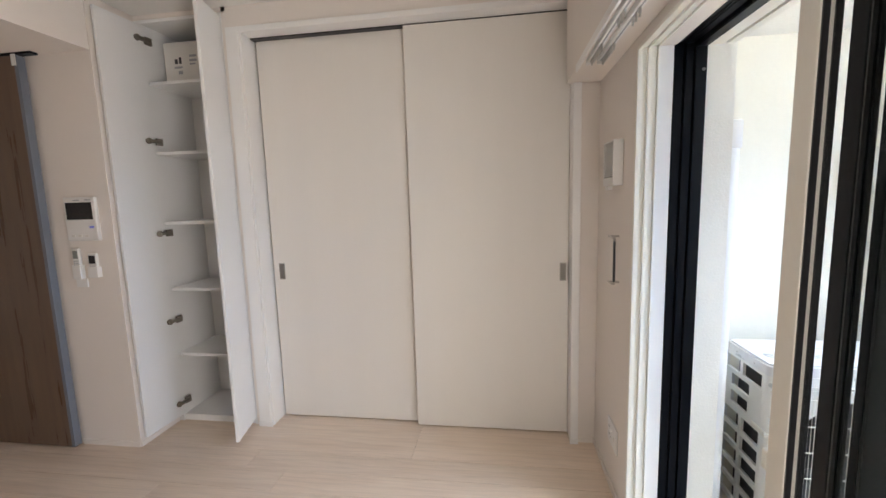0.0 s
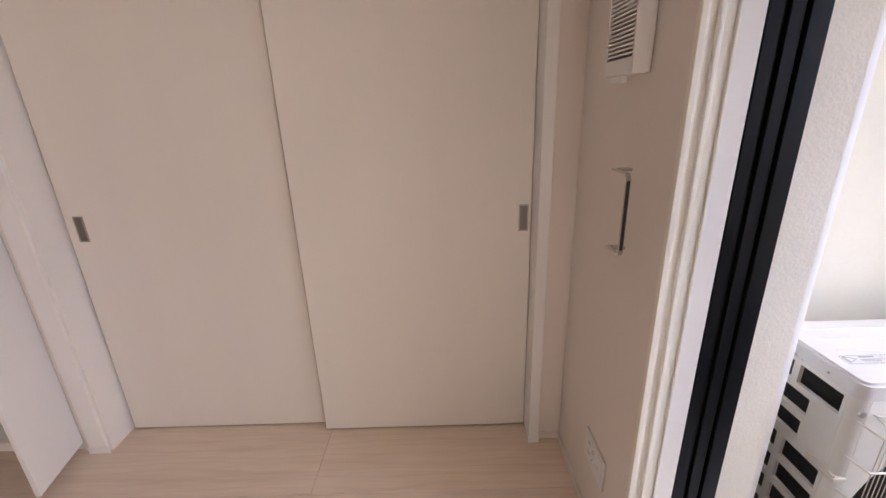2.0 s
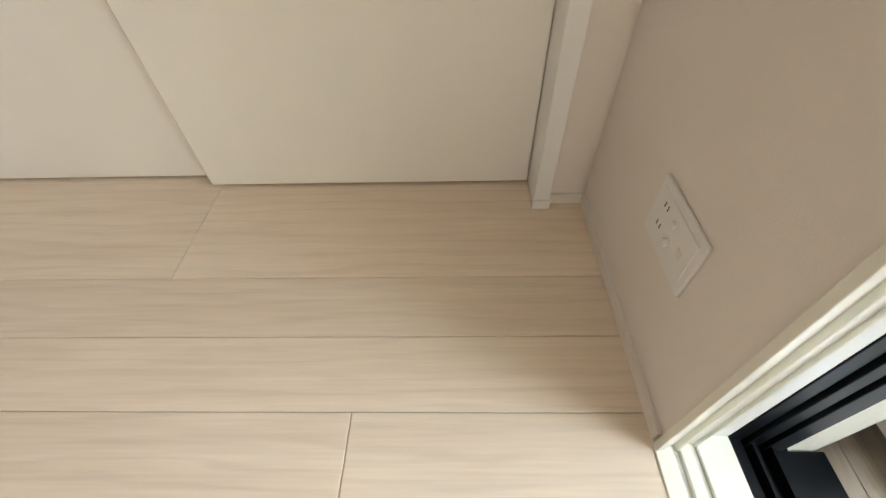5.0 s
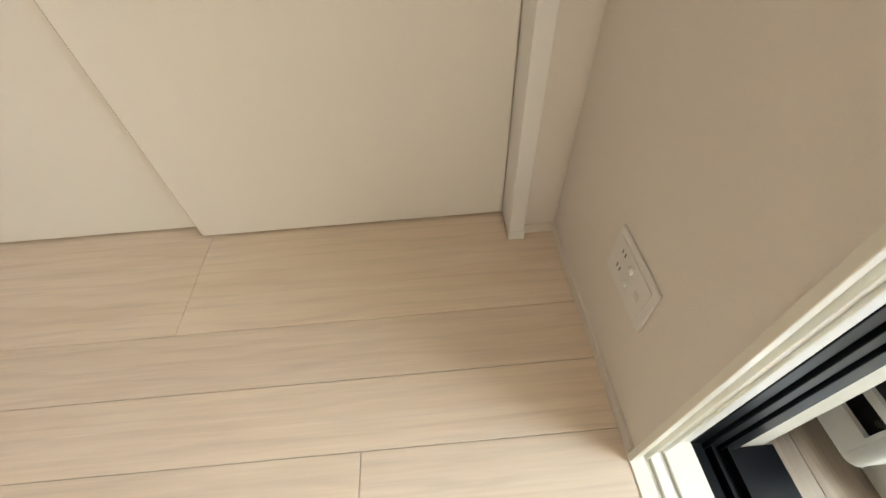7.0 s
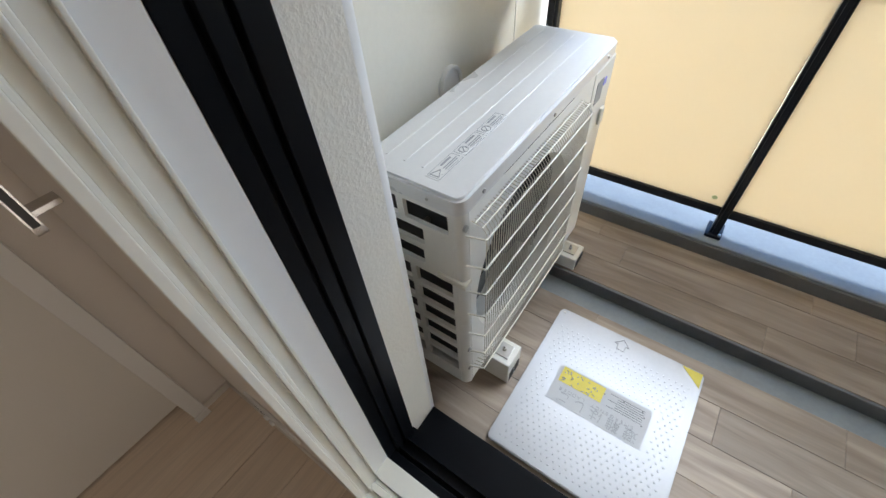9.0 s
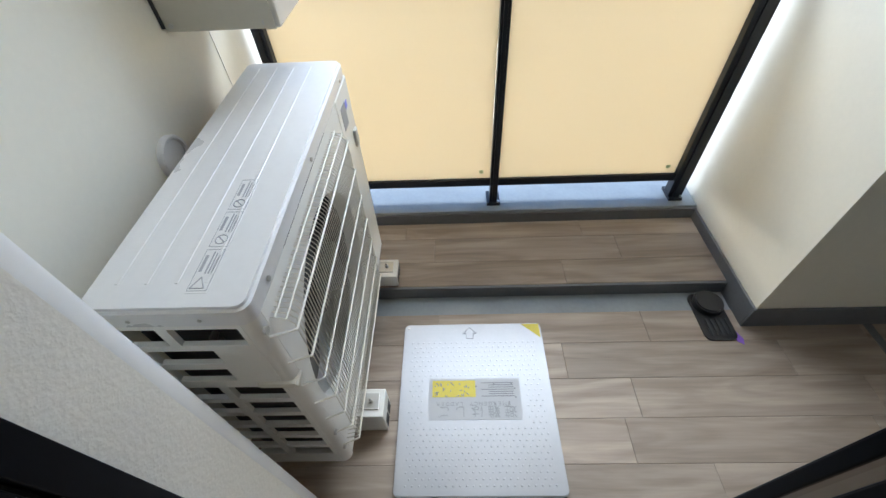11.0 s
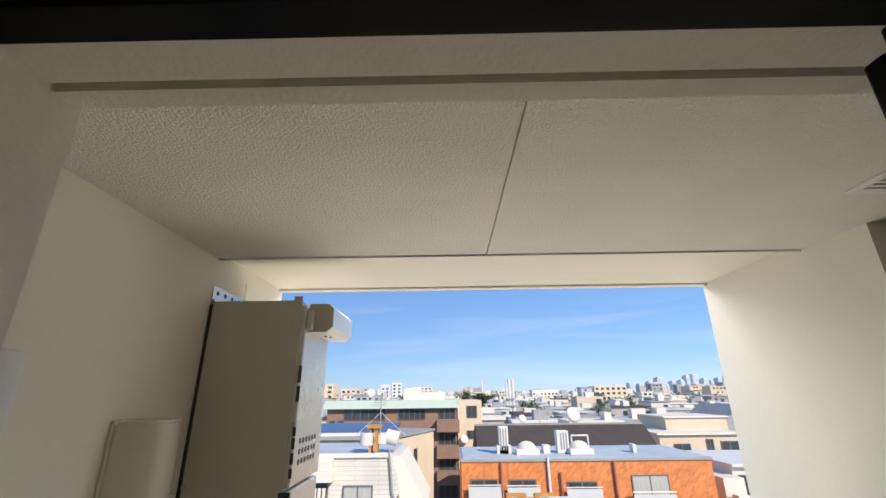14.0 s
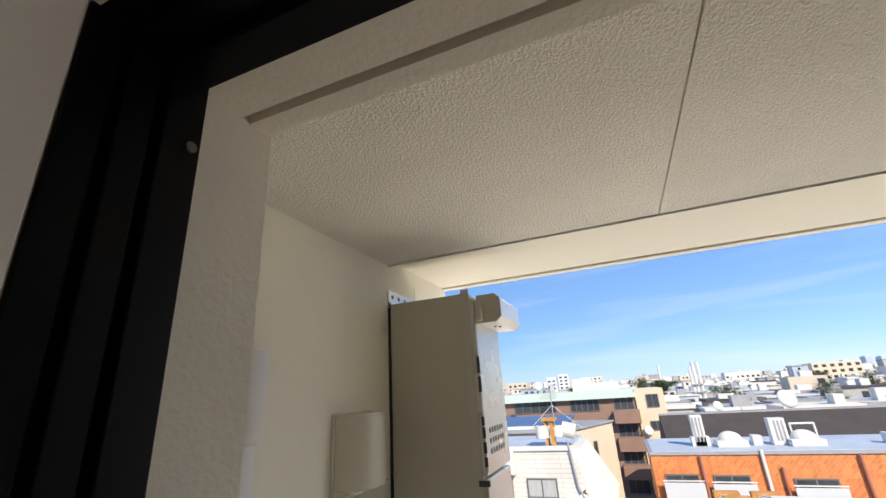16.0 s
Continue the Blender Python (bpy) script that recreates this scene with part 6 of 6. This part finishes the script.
stores = {k: ([], []) for k in (*tones, "glass_far", "roof_dark", "mint", "pipe")}
x = 62.0
while x < 1900:
    step = 6.5 + x * 0.021
    y = -x * 1.0
    while y < x * 0.42:
        w, d = rc.uniform(3.5, 9) * (1 + x / 800), rc.uniform(4, 8) * (1 + x / 800)
        top = -rc.uniform(1.9, 6.5) + min(3.0, x * 0.004) + (rc.uniform(1, 3.5) if rc.random() < 0.10 else 0)
        if x > 260 and rc.random() < 0.06:
            top += rc.uniform(4, 10)
        tone = rc.choice(tones)
        xx = x + rc.uniform(-3, 3)
        add_box(stores[tone], xx, xx + d, y, y + w, GZ, top)
        if rc.random() < 0.5:
            add_box(stores[rc.choice(("roof_grey", "roof_dark", "white", "roof_pale", "metal_white"))], xx - 0.3, xx + d + 0.3, y - 0.3, y + w + 0.3, top, top + rc.uniform(0.2, 0.5))
        if rc.random() < 0.6:
            a = rc.uniform(0, w * 0.6)
            add_box(stores[rc.choice(("white", "metal_white", "roof_grey"))], xx + 1, xx + 3, y + a, y + a + rc.uniform(0.8, 3), top, top + rc.uniform(0.7, 2.2))
        if rc.random() < 0.3 and x < 350:
            a, hp = rc.uniform(0.5, w - 0.5), rc.uniform(1.2, 3.0)
            add_box(stores["roof_grey"], xx + 2, xx + 2.08, y + a, y + a + 0.08, top, top + hp)
            add_box(stores["roof_grey"], xx + 2, xx + 2.06, y + a - 0.6, y + a + 0.7, top + hp - 0.3, top + hp - 0.24)
        if x < 420:
            n = int(w // 2.6)
            for fl2 in range(2):
                z = top - 1.9 - 2.8 * fl2
                for q in range(n):
                    if rc.random() < 0.8:
                        yy = y + 0.7 + q * 2.5
                        add_box(stores["glass_far"], xx - 0.06, xx + 0.02, yy, yy + rc.uniform(1.0, 1.7), z, z + 1.2)
        y += w + rc.uniform(0.4, 3) * (1 + x / 400)
    x += step
for key, (v, f) in stores.items():
    me = bpy.data.meshes.new("far_houses")
    me.from_pydata(v, [], f)
    me.materials.append(C[key])
    if v:
        tagged(new("far_houses", me), "dense mass of low town houses far off", "houses", kind="stuff")
# far apartment blocks and the skyline
for x, y0, y1, z1, key in ((300, 79, 89, 9.5, "cream"), (310, 62, 76, 6.5, "beige"), (400, 54, 62, 11, "tower_haze_grey"), (410, 44, 53, 13, "tower_haze_grey"), (420, 16, 34, 9.0, "white"), (380, -150, -118, 5.0, "white"), (300, -122, -100, 6.0, "cream"), (420, -105, -80, 5.0, "white")):
    t = house("apartment_tower", "pale apartment block far across the town", (x, (y0 + y1) / 2))
    part("wall", boxes((x, x + 14, y0, y1, GZ, z1)), C[key], t)
    n = max(2, int((y1 - y0) / 3.4))
    for q in range(n):
        for z in np.arange(-2.5, z1 - 2, 3.0):
            part("window", boxes((x - 0.1, x + 0.05, y0 + (y1 - y0) * (q + 0.25) / n, y0 + (y1 - y0) * (q + 0.75) / n, z, z + 1.5)), C["glass_far"], t)
rs = random.Random(21)
SKY = [(-1455, 100, 84), (-1690, 60, 98), (-1640, 45, 92), (-1965, 36, 120), (-1920, 40, 88), (-1540, 50, 62), (-1250, 60, 55), (-1310, 40, 48), (-1375, 40, 58), (-1760, 60, 72), (-1800, 40, 66), (-1855, 46, 75), (-1600, 50, 66), (-2020, 70, 98), (-1150, 80, 40), (-2090, 50, 80), (-1495, 30, 44)]
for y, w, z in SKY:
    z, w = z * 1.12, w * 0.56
    t = house("skyscraper", "skyscraper on the skyline, haze put into its blue-grey colour", (3000, y))
    part("shaft", boxes((3000, 3060, y - w / 2, y + w / 2, GZ, z)), C[rs.choice(("tower_haze_blue", "tower_haze_grey", "tower_haze_blue"))], t)
    part("crown", boxes((3005, 3050, y - w * 0.3, y + w * 0.3, z, z + rs.uniform(2, 9))), C["tower_haze_grey"], t)
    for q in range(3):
        part("window_band", boxes((2999.2, 3000, y - w * 0.44 + q * w * 0.3, y - w * 0.44 + q * w * 0.3 + w * 0.2, -10, z - 4)), C["tower_haze_blue"], t)

# ---------------------------------------------------------------- floor planks of the room and the balcony deck
fl = structure("floor", boxes((-6.0, 0.0, -4.48, 0.2, -0.03, -0.004)), M["joint"], "pale wood plank floor of the room", "floor")
PZ = 0.0


def plank(x0, x1, y0, y1, z0, z1, material, parent, gap=0.0008, cache={}):
    key = (round(x1 - x0, 4), round(y1 - y0, 4), material.name)
    if key not in cache:
        w, d = (x1 - x0) / 2 - gap, (y1 - y0) / 2 - gap
        bm = bmesh.new()
        h = z1 - z0
        c = 0.0016
        lo = [bm.verts.new((sx * w, sy * d, -h)) for sx, sy in ((-1, -1), (1, -1), (1, 1), (-1, 1))]
        mid = [bm.verts.new((sx * w, sy * d, -c * 0.7)) for sx, sy in ((-1, -1), (1, -1), (1, 1), (-1, 1))]
        hi = [bm.verts.new((sx * (w - c), sy * (d - c), 0)) for sx, sy in ((-1, -1), (1, -1), (1, 1), (-1, 1))]
        for a, b in ((lo, mid), (mid, hi)):
            for i in range(4):
                bm.faces.new((a[i], a[(i + 1) % 4], b[(i + 1) % 4], b[i]))
        bm.faces.new(hi)
        cache[key] = mesh_from("plank", bm, material)
    ob = new("plank", cache[key])
    ob.location = ((x0 + x1) / 2, (y0 + y1) / 2, z1)
    ob.parent = parent
    return ob


rows_y = [0.19, -0.266] + [-0.266 - 0.1635 * k for k in range(1, 26)]
first = {0: -1.07, 1: -2.0, 2: -1.75, 3: -0.565}
rp = random.Random(3)
for i, (y1, y0) in enumerate(zip(rows_y, rows_y[1:])):
    x = first.get(i, -rp.uniform(0.2, 1.6))
    cuts = [0.0, x]
    while cuts[-1] > -6.0:
        cuts.append(max(-6.0, cuts[-1] - 1.82))
    for a, b in zip(cuts[1:], cuts):
        if b - a > 0.01:
            plank(a, b, max(y0, -4.48), y1, -0.004, PZ, M["floor_wood"], fl)

deck = structure("balcony_floor", boxes((OUT, 1.17, -3.6, LW, FL - 0.0115, FL - 0.007)), M["deck_joint"], "grey-brown wood-look vinyl planks of the balcony", "floor")
for i, (x1, x0, cut) in enumerate(((1.168, 1.012, -1.888), (1.012, 0.850, -2.42), (0.850, 0.690, -1.754), (0.690, 0.530, -2.6), (0.530, OUT, -1.95))):
    cuts = [LW, cut + 0.915 if cut + 0.915 < LW - 0.05 else LW, cut, cut - 0.915, -3.6]
    for b, a in zip(cuts, cuts[1:]):
        if b - a > 0.01:
            plank(x0, x1, max(a, -3.6), b, FL - 0.007, FL, M["deck_wood"], deck, 0.0005)
for i, (x1, x0, cut) in enumerate(((1.70, 1.585, -1.71), (1.585, 1.428, -0.95), (1.428, 1.283, -1.57))):
    cuts = sorted({LW, RW, cut, *(c for c in (cut + 0.915, cut - 0.915) if RW < c < LW)}, reverse=True)
    for b, a in zip(cuts, cuts[1:]):
        plank(x0, x1, a, b, FAR - 0.006, FAR, M["deck_wood"], deck, 0.0005)
